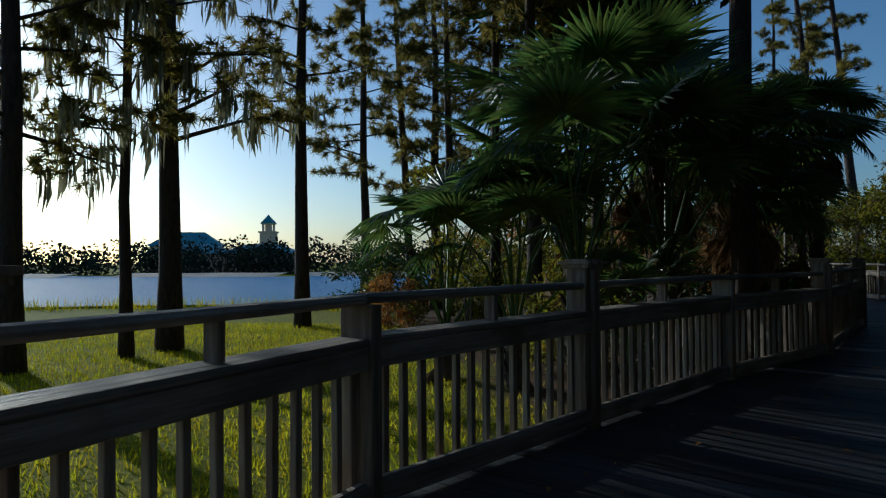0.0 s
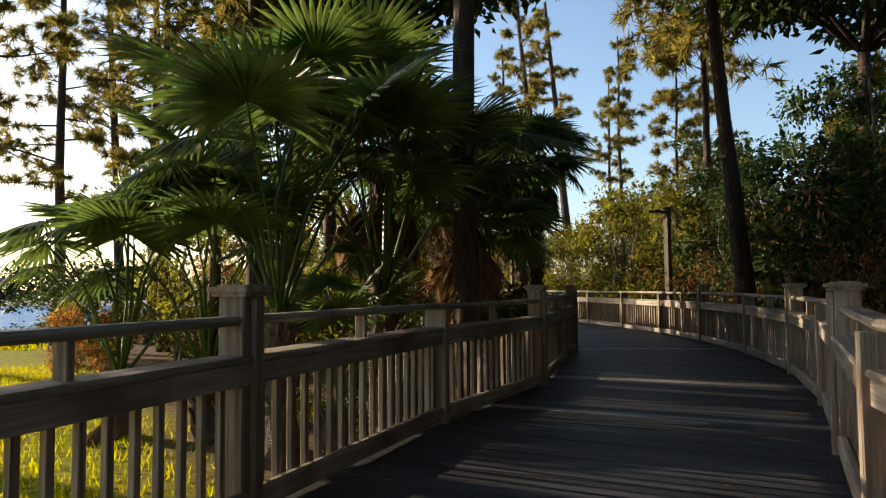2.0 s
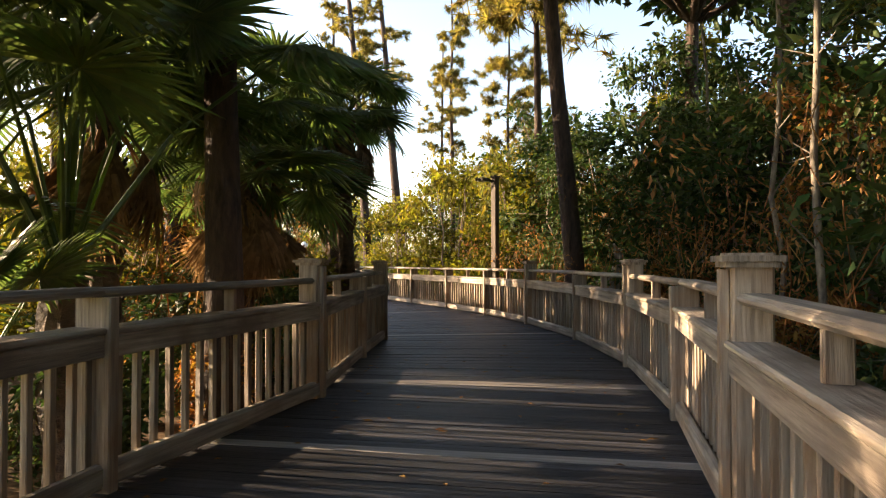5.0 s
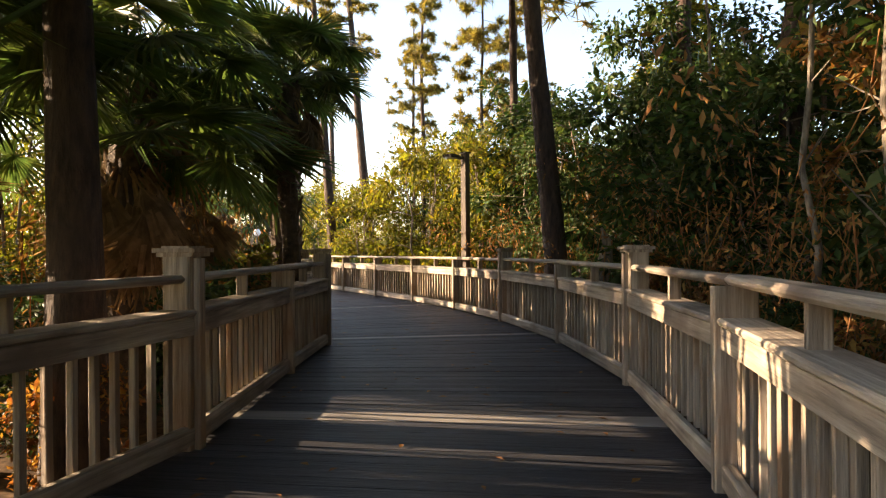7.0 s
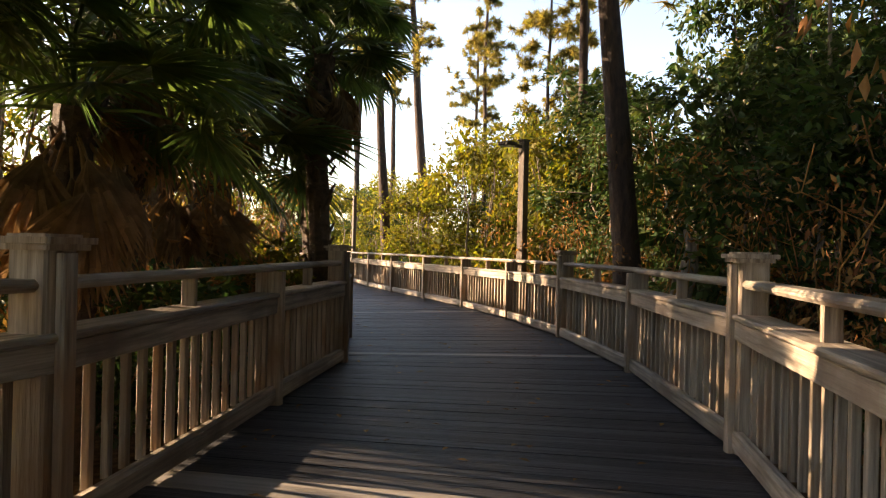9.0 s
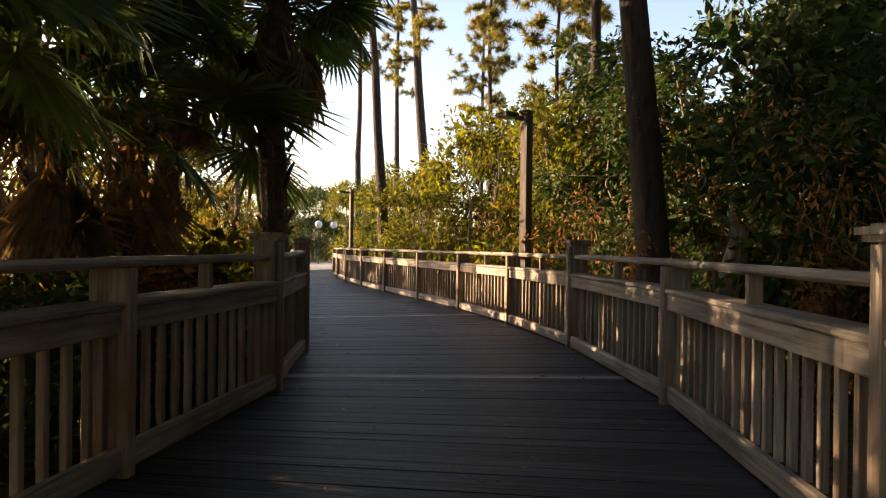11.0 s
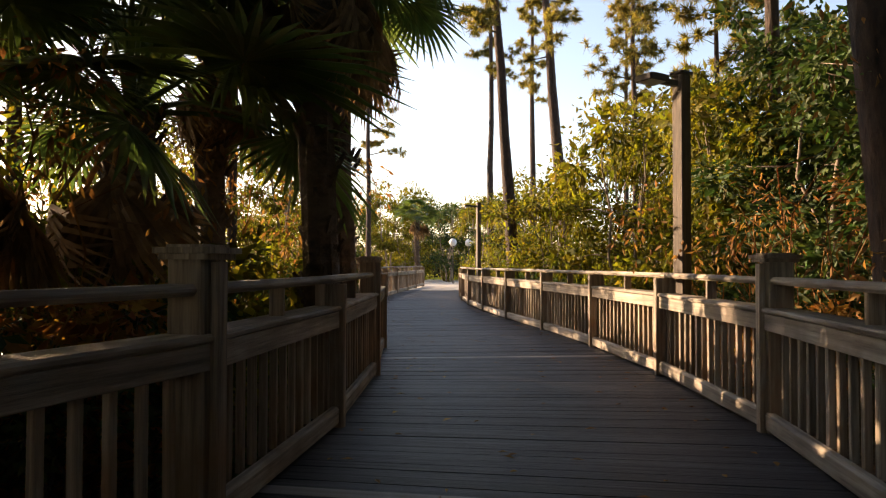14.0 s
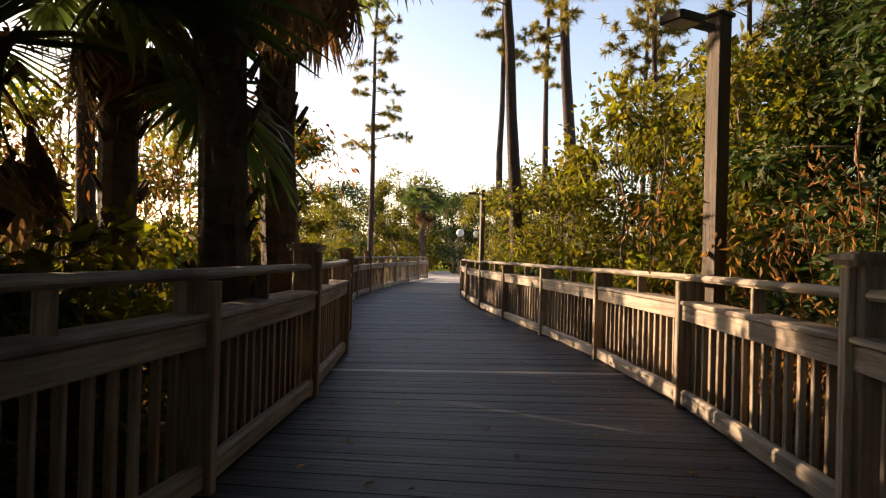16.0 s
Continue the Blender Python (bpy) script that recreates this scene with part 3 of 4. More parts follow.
def fan_mesh(name, span, stalk, material, seed, droop=0.35, blades=34, curl=0.0, tilt=0.55, spread=2.25):
    """One fan frond: an arched stalk from the origin along x and folded blades that split and droop at the tips."""
    r = random.Random(seed)
    v, f = tube([Vector((0, 0, 0)), Vector((stalk * 0.5, 0, 0.10 * stalk)), Vector((stalk, 0, 0.06 * stalk))], [0.022, 0.014, 0.010], 5)
    v, f = list(v), list(f)
    hub = Vector((stalk, 0, 0.06 * stalk))
    for k in range(blades):
        u = (k + 0.5) / blades * 2 - 1
        a = u * spread
        le = span * (1 - 0.30 * abs(u) ** 2) * r.uniform(0.85, 1.08)
        d = Vector((math.cos(a), math.sin(a), 0))
        s = Vector((-d.y, d.x, 0))
        lift = 0.22 * math.cos(a) * curl - 0.10 * abs(u)
        w = span * 0.036
        rows = []
        for t, ww in ((0.0, 0.12), (0.35, 1.0), (0.7, 0.75), (1.0, 0.04)):
            z = lift * t * span + (0.05 * (1 - t) if k % 2 else 0) * span * 0.4 - droop * span * max(0, t - 0.35) ** 2 * (1.1 + 0.9 * r.random())
            p = hub + Matrix.Rotation(tilt, 3, "Y") @ (d * le * t + Vector((0, 0, z)))
            rows.append((p - s * w * ww, p + Vector((0, 0, 0.012 * span)) * (ww > 0.5), p + s * w * ww))
        for (a0, b0, c0), (a1, b1, c1) in zip(rows, rows[1:]):
            q = len(v)
            v += [a0, b0, c0, a1, b1, c1]
            f += [(q, q + 1, q + 4, q + 3), (q + 1, q + 2, q + 5, q + 4)]
    me = bpy.data.meshes.new(name)
    me.from_pydata([tuple(p) for p in v], [], f)
    me.materials.append(material)
    return me


FANS = [fan_mesh("fan", 0.80, 0.95, M_PALM, 3, 0.2), fan_mesh("fan", 0.68, 1.15, M_PALM, 4, 0.45, 36, 0.3, 0.8), fan_mesh("fan", 0.9, 0.8, M_PALM, 5, 0.15, 38, 0.5, 0.35)]
LONG = [fan_mesh("long_fan", 0.82, 2.0, M_PALM, 13, 0.2, 38, 0.3, 0.9), fan_mesh("long_fan", 0.75, 1.8, M_PALM, 14, 0.3, 36, 0.2, 1.3), fan_mesh("long_fan", 0.88, 2.2, M_PALM, 15, 0.15, 40, 0.4, 0.5)]
DEAD = [fan_mesh("dead_fan", 0.85, 0.55, M_PALM_DRY, 8, 0.5, 24, 0.0, 0.35, 0.6), fan_mesh("dead_fan", 0.75, 0.7, M_PALM_DRY, 9, 0.8, 22, 0.0, 0.5, 0.9), fan_mesh("dead_fan", 0.95, 0.5, M_PALM_DRY, 10, 0.4, 20, 0.0, 0.3, 0.45)]


def fan_palm(at, trunk, fronds, seed, label, size=1.0, dead=6, radius=0.16, spreadup=1.25, upright=False):
    """A fan palm: rough trunk with stubs of old stalks, fronds as single parts round its head, and dead fronds that hang."""
    r = random.Random(seed)
    palm = empty("fan_palm", label, "palm", "fan palms", at=at)
    pts = [Vector((0.04 * math.sin(i), 0.04 * math.cos(i * 1.3), -0.15 + (trunk + 0.15) * i / 7)) for i in range(8)]
    pieces = [tube(pts, [radius * (1.15 - 0.12 * i / 7) for i in range(8)], 10, 0.22, r)]
    for k in range(int(14 * trunk)):
        z, a = trunk * (0.25 + 0.75 * r.random()), r.uniform(0, 6.28)
        p = Vector((math.cos(a) * radius, math.sin(a) * radius, z))
        pieces.append(tube([p * 1.0, p + Vector((math.cos(a) * 0.09, math.sin(a) * 0.09, 0.16))], [0.032, 0.018], 4))
    mesh_ob("trunk", *joined(*pieces), M_PALM_BARK, palm, smooth=False)
    for k in range(fronds):
        el = (0.72 + 0.75 * (k + 0.5) / fronds if upright else -0.2 + spreadup * (k + 0.5) / fronds) + r.uniform(-0.1, 0.1)
        az = k * 2.399 + r.uniform(-0.3, 0.3)
        sc = size * r.uniform(0.8, 1.15)
        m = Matrix.Translation((0, 0, trunk)) @ Matrix.Rotation(az, 4, "Z") @ Matrix.Rotation(-el, 4, "Y") @ Matrix.Rotation(r.uniform(-0.5, 0.5), 4, "X") @ Matrix.Scale(sc, 4)
        share("frond", (LONG if upright else FANS)[k % 3], m, palm)
    for k in range(int(dead * 1.6)):
        m = Matrix.Translation((0, 0, trunk - 0.1)) @ Matrix.Rotation(r.uniform(0, 6.28), 4, "Z") @ Matrix.Rotation(r.uniform(0.75, 1.2), 4, "Y") @ Matrix.Rotation(r.uniform(-0.8, 0.8), 4, "X") @ Matrix.Scale(size * r.uniform(0.75, 1.1), 4)
        share("dead_frond", DEAD[k % 3], m, palm, "dry brown hanging frond")
    return palm


# pines
def pine_at(x, y, *a, **k):
    t = pine(*a, **k)
    t.location = (x, y, GZ)
    return t


pine_at(-7.8, 10.2, 13, 0.22, 21, "tall dark pine on the lawn by the railing", 0.3, 30, moss=0.2, reach=3.6)
pine_at(-6.9, 12.2, 13, 0.13, 22, "slim pine with hanging moss near the lake", 0.28, 28, moss=0.3, reach=3.2)
pine_at(-6.6, 13.3, 15, 0.25, 23, "thick pine trunk with low mossy limbs", 0.3, 28, moss=0.35, reach=3.7)
pine_at(-5.3, 18.2, 15, 0.22, 24, "straight dark pine on the sunny lawn", 0.35, 26, reach=2.8)
pine_at(-4.9, 24.0, 15, 0.19, 25, "pine at the water's edge with golden needles", 0.3, 30, reach=3.0)
pine_at(-3.6, 27.0, 15, 0.20, 26, "leaning pine by the lake shore", 0.3, 30, lean=(-0.9, 0), reach=3.0)
pine_at(-2.6, 26.5, 16, 0.22, 27, "pine with open golden crown by the shore", 0.3, 30, reach=3.0)
# these two crowns are widened, high above view, to shade the deck from the sky
pine_at(4.45, 10.6, 16, 0.22, 28, "thick reddish pine trunk close behind the railing", 0.58, 60, reach=7.5, tufts=14, needle=0.5, per=12, thick=0.035)
pine_at(12.70, 14.96, 16, 0.24, 29, "thick dark pine trunk beside the railing", 0.6, 60, reach=7.5, tufts=14, needle=0.5, per=12, thick=0.035, lean=(-1.2, 0.4))
pine_at(14.6, 32.5, 17, 0.24, 30, "tall slim pine beyond the boardwalk bend", 0.55, 20, lean=(-1.4, 0))
pine_at(17.95, 36.4, 18, 0.29, 31, "tall pine with pale sunlit trunk", 0.55, 20, lean=(-1.6, 0))
pine_at(17.0, 46.0, 19, 0.22, 32, "slim far pine against the sky", 0.6, 18)
pine_at(20.6, 50.0, 19, 0.24, 33, "far pine with sparse crown", 0.6, 18)
pine_at(10.7, 50.5, 18, 0.18, 34, "far pine with feathery yellow needles", 0.4, 24)
pine_at(22.0, 40.0, 15, 0.15, 35, "far pine with feathery sunlit needles", 0.4, 24)
pine_at(1.2, 15.5, 14, 0.20, 36, "straight pine among the fan palms", 0.52, 24, reach=3.2)
pine_at(3.0, 19.0, 15, 0.20, 37, "pine behind the palm thicket", 0.52, 24, reach=3.2)
# again two crowns made broad and dense out of view, to cut skylight
pine_at(16.5, 22.0, 16, 0.18, 38, "slim pine in the dense thicket", 0.6, 40, reach=6.0, tufts=14, needle=0.5, per=12, thick=0.035)
pine_at(14.5, 9.0, 16, 0.18, 39, "slim pine in the dense wood", 0.55, 50, reach=7.0, tufts=14, needle=0.5, per=12, thick=0.035)

pine_at(0.2, 18.5, 15, 0.16, 41, "pine with dense golden needles behind the palms", 0.5, 34, reach=3.8)
pine_at(-1.6, 22.5, 15, 0.17, 42, "golden pine behind the palm thicket", 0.33, 34, reach=3.8)
pine_at(2.2, 24.5, 16, 0.17, 43, "tall pine with warm sunlit needles", 0.5, 34, reach=3.8)
pine_at(5.0, 23.0, 16, 0.16, 44, "tall pine over the thicket", 0.5, 30, reach=3.4)
pine_at(5.6, 30.0, 16, 0.16, 45, "pine with open golden crown", 0.5, 30, reach=3.4)
pine_at(18.2, 26.5, 13, 0.10, 46, "slim feathery pine against the bright sky", 0.4, 26, reach=2.4)
pine_at(20.5, 27.5, 14, 0.11, 47, "thin pine with sparse sunlit needles", 0.4, 24, reach=2.4)
pine_at(19.0, 33.0, 15, 0.14, 48, "slim straight pine in the far wood", 0.5, 20, reach=2.4)

# fan palms behind the railing
fan_palm((1.75, 8.1, GZ), 1.5, 14, 1, "fan palm with long upright stalks behind the railing", 1.3, 0, upright=True)
fan_palm((3.0, 9.2, GZ), 1.7, 15, 2, "broad fan palm with upright stalks near the railing", 1.3, 0, upright=True)
fan_palm((-0.2, 10.2, GZ), 0.7, 13, 3, "low bushy fan palm at the lawn's edge", 1.15, 1, upright=True)
fan_palm((0.9, 9.6, GZ), 0.7, 13, 13, "fan palm with spreading green fronds", 1.3, 1, upright=True)
fan_palm((2.4, 8.5, GZ), 0.4, 10, 14, "young fan palm close to the railing", 0.7, 1, upright=True)
fan_palm((1.9, 11.4, GZ), 2.3, 15, 4, "dark fan palm in the thicket", 1.3, 2, upright=True)
fan_palm((3.3, 11.6, GZ), 3.6, 22, 5, "tall fan palm in the thicket", 1.2, 10)
fan_palm((5.2, 13.9, GZ), 4.0, 22, 6, "fan palm with shaggy dead skirt", 1.1, 9)
fan_palm((6.7, 18.9, GZ), 4.4, 20, 7, "fan palm with a round head of fronds", 1.0, 8)
fan_palm((6.25, 17.0, GZ), 3.2, 22, 8, "shaggy fan palm with dark trunk in shade", 1.5, 5, 0.22, 1.6)
fan_palm((4.9, 12.2, GZ), 2.9, 18, 15, "fan palm with hanging grey dead fronds by the railing", 1.15, 10)
fan_palm((7.98, 16.9, GZ), 4.9, 22, 9, "tall fan palm with sunlit trunk edge", 1.15, 10, 0.16)
fan_palm((5.6, 15.2, GZ), 2.9, 9, 17, "fan palm with grey dead fronds hanging below its head", 1.05, 6)
fan_palm((14.4, 56.0, GZ), 5.0, 20, 16, "distant sunlit fan palm with a pale straight trunk", 1.1, 6, 0.17)
fan_palm((8.22, 18.6, GZ), 5.2, 22, 10, "tall fan palm beside the railing", 1.15, 10, 0.16)

# thickets: a few kinds of shrub and small tree, each copied with its own turn and size
def thicket(kinds, spots, seed):
    r = random.Random(seed)
    for k, (x, y, size) in enumerate(spots):
        name = kinds[k % len(kinds)]
        proto = KINDS[name]
        m = Matrix.Translation((x, y, GZ - 0.05)) @ Matrix.Rotation(r.uniform(0, 6.28), 4, "Z") @ Matrix.Diagonal((size * r.uniform(0.9, 1.15), size * r.uniform(0.9, 1.15), size * r.uniform(0.85, 1.15), 1))
        if name in FREE:
            FREE.discard(name)
            proto.matrix_basis = m
        else:
            copy_thing(proto, m)


KINDS = {
    "dark": broadleaf("tree", 5.2, 2.3, 4000, 0.15, M_LEAF, 51, "dark green evergreen tree in the thicket", 0.2, 3),
    "dark_b": broadleaf("tree", 6.8, 2.6, 4100, 0.16, M_LEAF, 52, "tall dark evergreen tree with glossy leaves", 0.3, 3),
    "low": broadleaf("shrub", 2.2, 1.5, 2900, 0.12, M_LEAF, 53, "dense dark green shrub on the ground", 0.1, 4),
    "yellow": broadleaf("tree", 4.6, 2.2, 4000, 0.13, M_LEAF_Y, 54, "small sunlit tree with yellow-green leaves", 0.15, 3),
    "yellow_low": broadleaf("shrub", 2.4, 1.5, 3400, 0.12, M_LEAF_Y, 55, "yellow-green bush catching the sun", 0.1, 4),
    "rust": broadleaf("shrub", 2.6, 1.4, 2600, 0.12, M_LEAF_O, 56, "rust-brown autumn bush with dry leaves", 0.1, 4),
    "rust_tall": broadleaf("tree", 5.8, 1.8, 2600, 0.13, M_LEAF_O, 57, "tree hung with dry orange-brown leaves", 0.3, 2),
    "bright": broadleaf("shrub", 1.7, 1.1, 900, 0.19, M_LEAF_Y, 58, "bush with long pale green leaves", 0.15, 4),
}
KINDS["tall"] = broadleaf("tree", 10.5, 3.4, 7200, 0.2, M_LEAF, 59, "tall dense dark evergreen tree", 0.12, 4)
KINDS["tall_b"] = broadleaf("tree", 9.5, 3.0, 7000, 0.19, M_LEAF, 60, "tall dark tree with a ragged crown", 0.2, 3)
KINDS["tall_gold"] = broadleaf("tree", 9.0, 2.6, 6500, 0.16, M_LEAF_Y, 61, "tall tree with thin golden-green leaves", 0.3, 2)


def shade_tree(height, spread, leaves, leaf, seed, label):
    """An added tall hardwood: bare trunk, limbs that arch outwards high up, and a wide flat crown above view that cuts
    skylight.
    """
    r = random.Random(seed)
    tree = empty("tree", label, "tree")
    fork = height * 0.55
    trunk = crooked(Vector((0, 0, -0.2)), Vector((0.2, -0.1, fork)), 0.06, 7, r)
    pieces, balls = [tube(trunk, [0.2 - 0.012 * i for i in range(7)], 9, 0.12, r)], []
    for k in range(9):
        a = 6.283 * (k + r.random() * 0.5) / 9
        q = trunk[-1] + Vector((math.cos(a) * spread, math.sin(a) * spread, height * r.uniform(0.12, 0.4))) * r.uniform(0.6, 1.0)
        m = trunk[-1].lerp(q, 0.5) + Vector((r.uniform(-0.3, 0.3), r.uniform(-0.3, 0.3), 0.5))
        pieces.append(tube([trunk[-1], m, q], [0.09, 0.06, 0.02], 6))
        balls += [(q, spread * 0.3), (m, spread * 0.32), (m.lerp(q, 0.5) + Vector((r.uniform(-1, 1), r.uniform(-1, 1), 0.3)), spread * 0.32)]
    mesh_ob("trunk", *joined(*pieces), M_BARK, tree, smooth=True)
    v, f = leaf_cloud(balls, leaves, leaf, seed, 0.45)
    share("crown", cloud_mesh("crown", v, f, M_LEAF), Matrix.Identity(4), tree)
    return tree


# added kind: its crown stays out of view and blocks the sky overhead
KINDS["shade_canopy"] = shade_tree(14.5, 5.2, 8500, 0.34, 62, "added tall hardwood whose wide unseen crown shades the walk")
FREE = set(KINDS)

rw = random.Random(77)


def beside(line, lo, hi, step, off0, off1, size0, size1, sgn):
    """Spots along a line of posts, set back from it."""
    out = []
    for (ax, ay, *_), (bx, by, *_) in zip(line, line[1:]):
        d = Vector((bx - ax, by - ay))
        k = max(1, round(d.length / step))
        for i in range(k):
            p = Vector((ax, ay)) + d * ((i + rw.random()) / k)
            if lo <= p.y <= hi:
                n = Vector((-d.y, d.x)).normalized() * sgn
                q = p + n * rw.uniform(off0, off1)
                out.append((q.x, q.y, rw.uniform(size0, size1)))
    return out


thicket(["low", "low", "rust", "bright", "low", "low", "rust"], beside(RIGHT, -6, 37, 1.5, 1.7, 2.6, 0.7, 1.0, -1), 1)
thicket(["dark", "dark_b", "rust_tall", "dark", "dark_b", "dark"], beside(RIGHT, -6, 22, 1.5, 3.2, 4.6, 0.8, 1.15, -1), 2)
thicket(["dark_b", "yellow", "rust_tall", "dark_b"], beside(RIGHT, -6, 37, 3.4, 6.0, 9.5, 1.0, 1.5, -1), 3)
thicket(["yellow", "yellow", "yellow", "low"], beside(RIGHT, 20, 37, 1.6, 2.4, 5.5, 0.8, 1.1, -1), 4)
thicket(["tall_gold", "tall_b", "rust_tall", "tall"], beside(RIGHT, -6, 6.5, 2.8, 3.8, 6.5, 0.7, 1.0, -1), 21)
thicket(["tall", "tall_b", "tall", "tall_b"], beside(RIGHT, 6.5, 19, 2.6, 3.4, 6.0, 0.75, 1.0, -1), 33)
thicket(["tall", "tall_b", "tall_gold"], beside(RIGHT, -6, 21, 4.6, 8.0, 13.0, 0.9, 1.3, -1), 22)
thicket(["low", "rust", "low", "yellow_low"], beside(LEFT, 7.5, 12, 1.3, 1.2, 2.3, 0.55, 0.8, 1), 5)
thicket(["low", "low", "rust", "low", "yellow_low"], beside(LEFT, 12, 36, 1.3, 1.3, 2.3, 0.8, 1.05, 1), 32)
thicket(["yellow_low", "rust", "low", "rust", "yellow_low"], beside(LEFT, 9, 36, 1.9, 2.8, 5.5, 0.65, 0.9, 1), 6)
thicket(["yellow", "rust", "yellow_low", "dark", "yellow_low"], beside(LEFT, 11, 38, 2.4, 8.0, 12.5, 0.6, 0.8, 1), 24)
thicket(["yellow", "yellow_low", "dark"], beside(LEFT, 42, 64, 3.4, 5.0, 12.0, 0.8, 1.2, 1), 7)
# unseen crowns along and behind the walk, added to dim the skylight on it
thicket(["shade_canopy"], [(3.6, -3.5, 1.0), (5.9, 0.4, 1.0), (8.2, 3.0, 1.0), (10.6, 5.6, 1.05), (12.9, 8.4, 1.05), (15.2, 12.0, 1.05), (17.4, 16.0, 1.1), (4.6, 17.2, 1.1), (-3.0, -6.0, 1.0), (0.8, -9.0, 1.0)], 27)
thicket(["tall", "tall_b"], [(15.2, 18.6, 0.85), (16.8, 21.2, 0.95), (14.8, 15.6, 0.8), (17.6, 17.0, 1.0)], 28)
thicket(["yellow_low", "yellow", "rust", "yellow_low"], beside(LEFT, 14, 36, 2.4, 4.5, 7.5, 0.8, 1.05, 1), 29)
thicket(["tall_gold", "yellow", "tall_gold", "yellow", "rust_tall"], [(6.8, 30.5, 0.8), (1.6, 31.0, 1.2), (7.0, 34.5, 1.0), (4.4, 33.0, 1.1), (-0.5, 34.0, 1.2)], 31)
thicket(["dark", "low", "dark", "rust_tall"], beside(LEFT, 11, 31, 3.0, 2.4, 4.2, 0.42, 0.56, 1), 25)
thicket(["low"], [(6.3, 16.1, 0.95), (6.9, 18.0, 1.0)], 34)
# far side of the bend
thicket(["yellow", "dark_b", "yellow", "yellow_low"], [(16 + 2.3 * i, 44 + 1.5 * (i % 3), 1.0 + 0.12 * (i % 4)) for i in range(7)], 8)
thicket(["tall_gold", "yellow", "dark_b", "yellow"], [(2 + 3.0 * i, 76 + 2.5 * (i % 3), (1.15, 1.9, 1.3, 1.7)[i % 4]) for i in range(11)], 9)
thicket(["yellow", "dark_b", "yellow_low", "tall_gold", "yellow"], [(8.5 + 1.5 * i, 62 + 4.0 * (i % 3), (1.1, 1.35, 1.2, 0.9)[i % 4]) for i in range(12)], 30)
thicket(["low"], [(2.15, 6.25, 0.3), (3.75, 8.3, 0.3)], 26)
# behind the walk's start: unseen trees, added only to hold back skylight
thicket(["tall", "tall_b", "tall", "dark"], [(-6 + 3.2 * i, -12 - 1.5 * (i % 2), 1.2) for i in range(5)], 10)


# lamp posts: square timber with a flat box light on an arm
def lamp_post(at, height, turn, label):
    post = empty("lamp_post", label, "lamp post", "timber lamp posts", at=at)
    post.rotation_euler.z = turn
    mesh_ob("pole", *block(-0.075, 0.075, -0.075, 0.075, -0.2, height, 0.012), M_POLE, post)
    mesh_ob("pole_cap", *block(-0.1, 0.1, -0.1, 0.1, height + 0.002, height + 0.03, 0.02), M_METAL, post)
    mesh_ob("arm", *block(-0.32, -0.087, -0.03, 0.03, height - 0.14, height - 0.08, 0.006), M_METAL, post)
    head = mesh_ob("lamp_head", *joined(block(-0.62, -0.322, -0.13, 0.13, height - 0.14, height - 0.075, 0.02), block(-0.58, -0.36, -0.10, 0.10, height - 0.073, height - 0.06, 0.03)), M_METAL, post, "flat dark box light")
    mesh_ob("lens", *block(-0.59, -0.36, -0.10, 0.10, height - 0.148, height - 0.142, 0.01), M_LENS, head)
    return post


lamp_post((12.05, 17.45, GZ), 3.95, 0.35, "tall square timber lamp post with box light")
lamp_post((13.9, 35.6, 0 + GZ), 4.1, 0.2, "far square timber lamp post with box light")


def sphere(c, r, nu=14, nv=9):
    v = [(c[0] + r * math.sin(math.pi * j / nv) * math.cos(2 * math.pi * i / nu), c[1] + r * math.sin(math.pi * j / nv) * math.sin(2 * math.pi * i / nu), c[2] + r * math.cos(math.pi * j / nv)) for j in range(nv + 1) for i in range(nu)]
    return v, [(j * nu + i, (j + 1) * nu + i, (j + 1) * nu + (i + 1) % nu, j * nu + (i + 1) % nu) for j in range(nv) for i in range(nu)]


def round_pole(r0, r1, z0, z1, n=10):
    return tube([Vector((0, 0, z0)), Vector((0, 0, z1))], [r0, r1], n)


def globe_lamp(at):
    lamp = empty("street_lamp", "white globe street lamp on a slim pole", "street lamp", "globe lamps", at=at)
    mesh_ob("pole", *joined(round_pole(0.10, 0.08, 0, 0.4), round_pole(0.05, 0.04, 0.4, 3.1)), M_METAL, lamp)
    mesh_ob("globe", *sphere((0, 0, 3.36), 0.27), M_LENS, lamp, "white glass globe", smooth=True)
    mesh_ob("collar", *round_pole(0.12, 0.09, 3.06, 3.14), M_METAL, lamp)
    return lamp


globe_lamp((17.0, 56.7, -0.6))
globe_lamp((18.3, 57.5, -0.6))

# broken pale stump behind the railing
stump = empty("tree_stump", "pale broken tree stump with a jagged top", "stump", at=(12.4, 13.5, GZ))
mesh_ob("trunk", *tube([Vector((0, 0, -0.1)), Vector((0.03, 0, 0.7)), Vector((-0.05, 0.02, 1.2)), Vector((0.10, 0.02, 1.6)), Vector((0.16, 0.03, 1.95)), Vector((0.04, 0.05, 2.2))], [0.21, 0.16, 0.15, 0.12, 0.09, 0.02], 10, 0.45, random.Random(3)), M_PALE_BARK, stump, smooth=True)
mesh_ob("branch", *tube([Vector((0.02, 0, 1.0)), Vector((-0.12, 0.05, 1.3)), Vector((-0.16, 0.06, 1.62))], [0.08, 0.05, 0.015], 7, 0.3, random.Random(4)), M_PALE_BARK, stump, smooth=True)
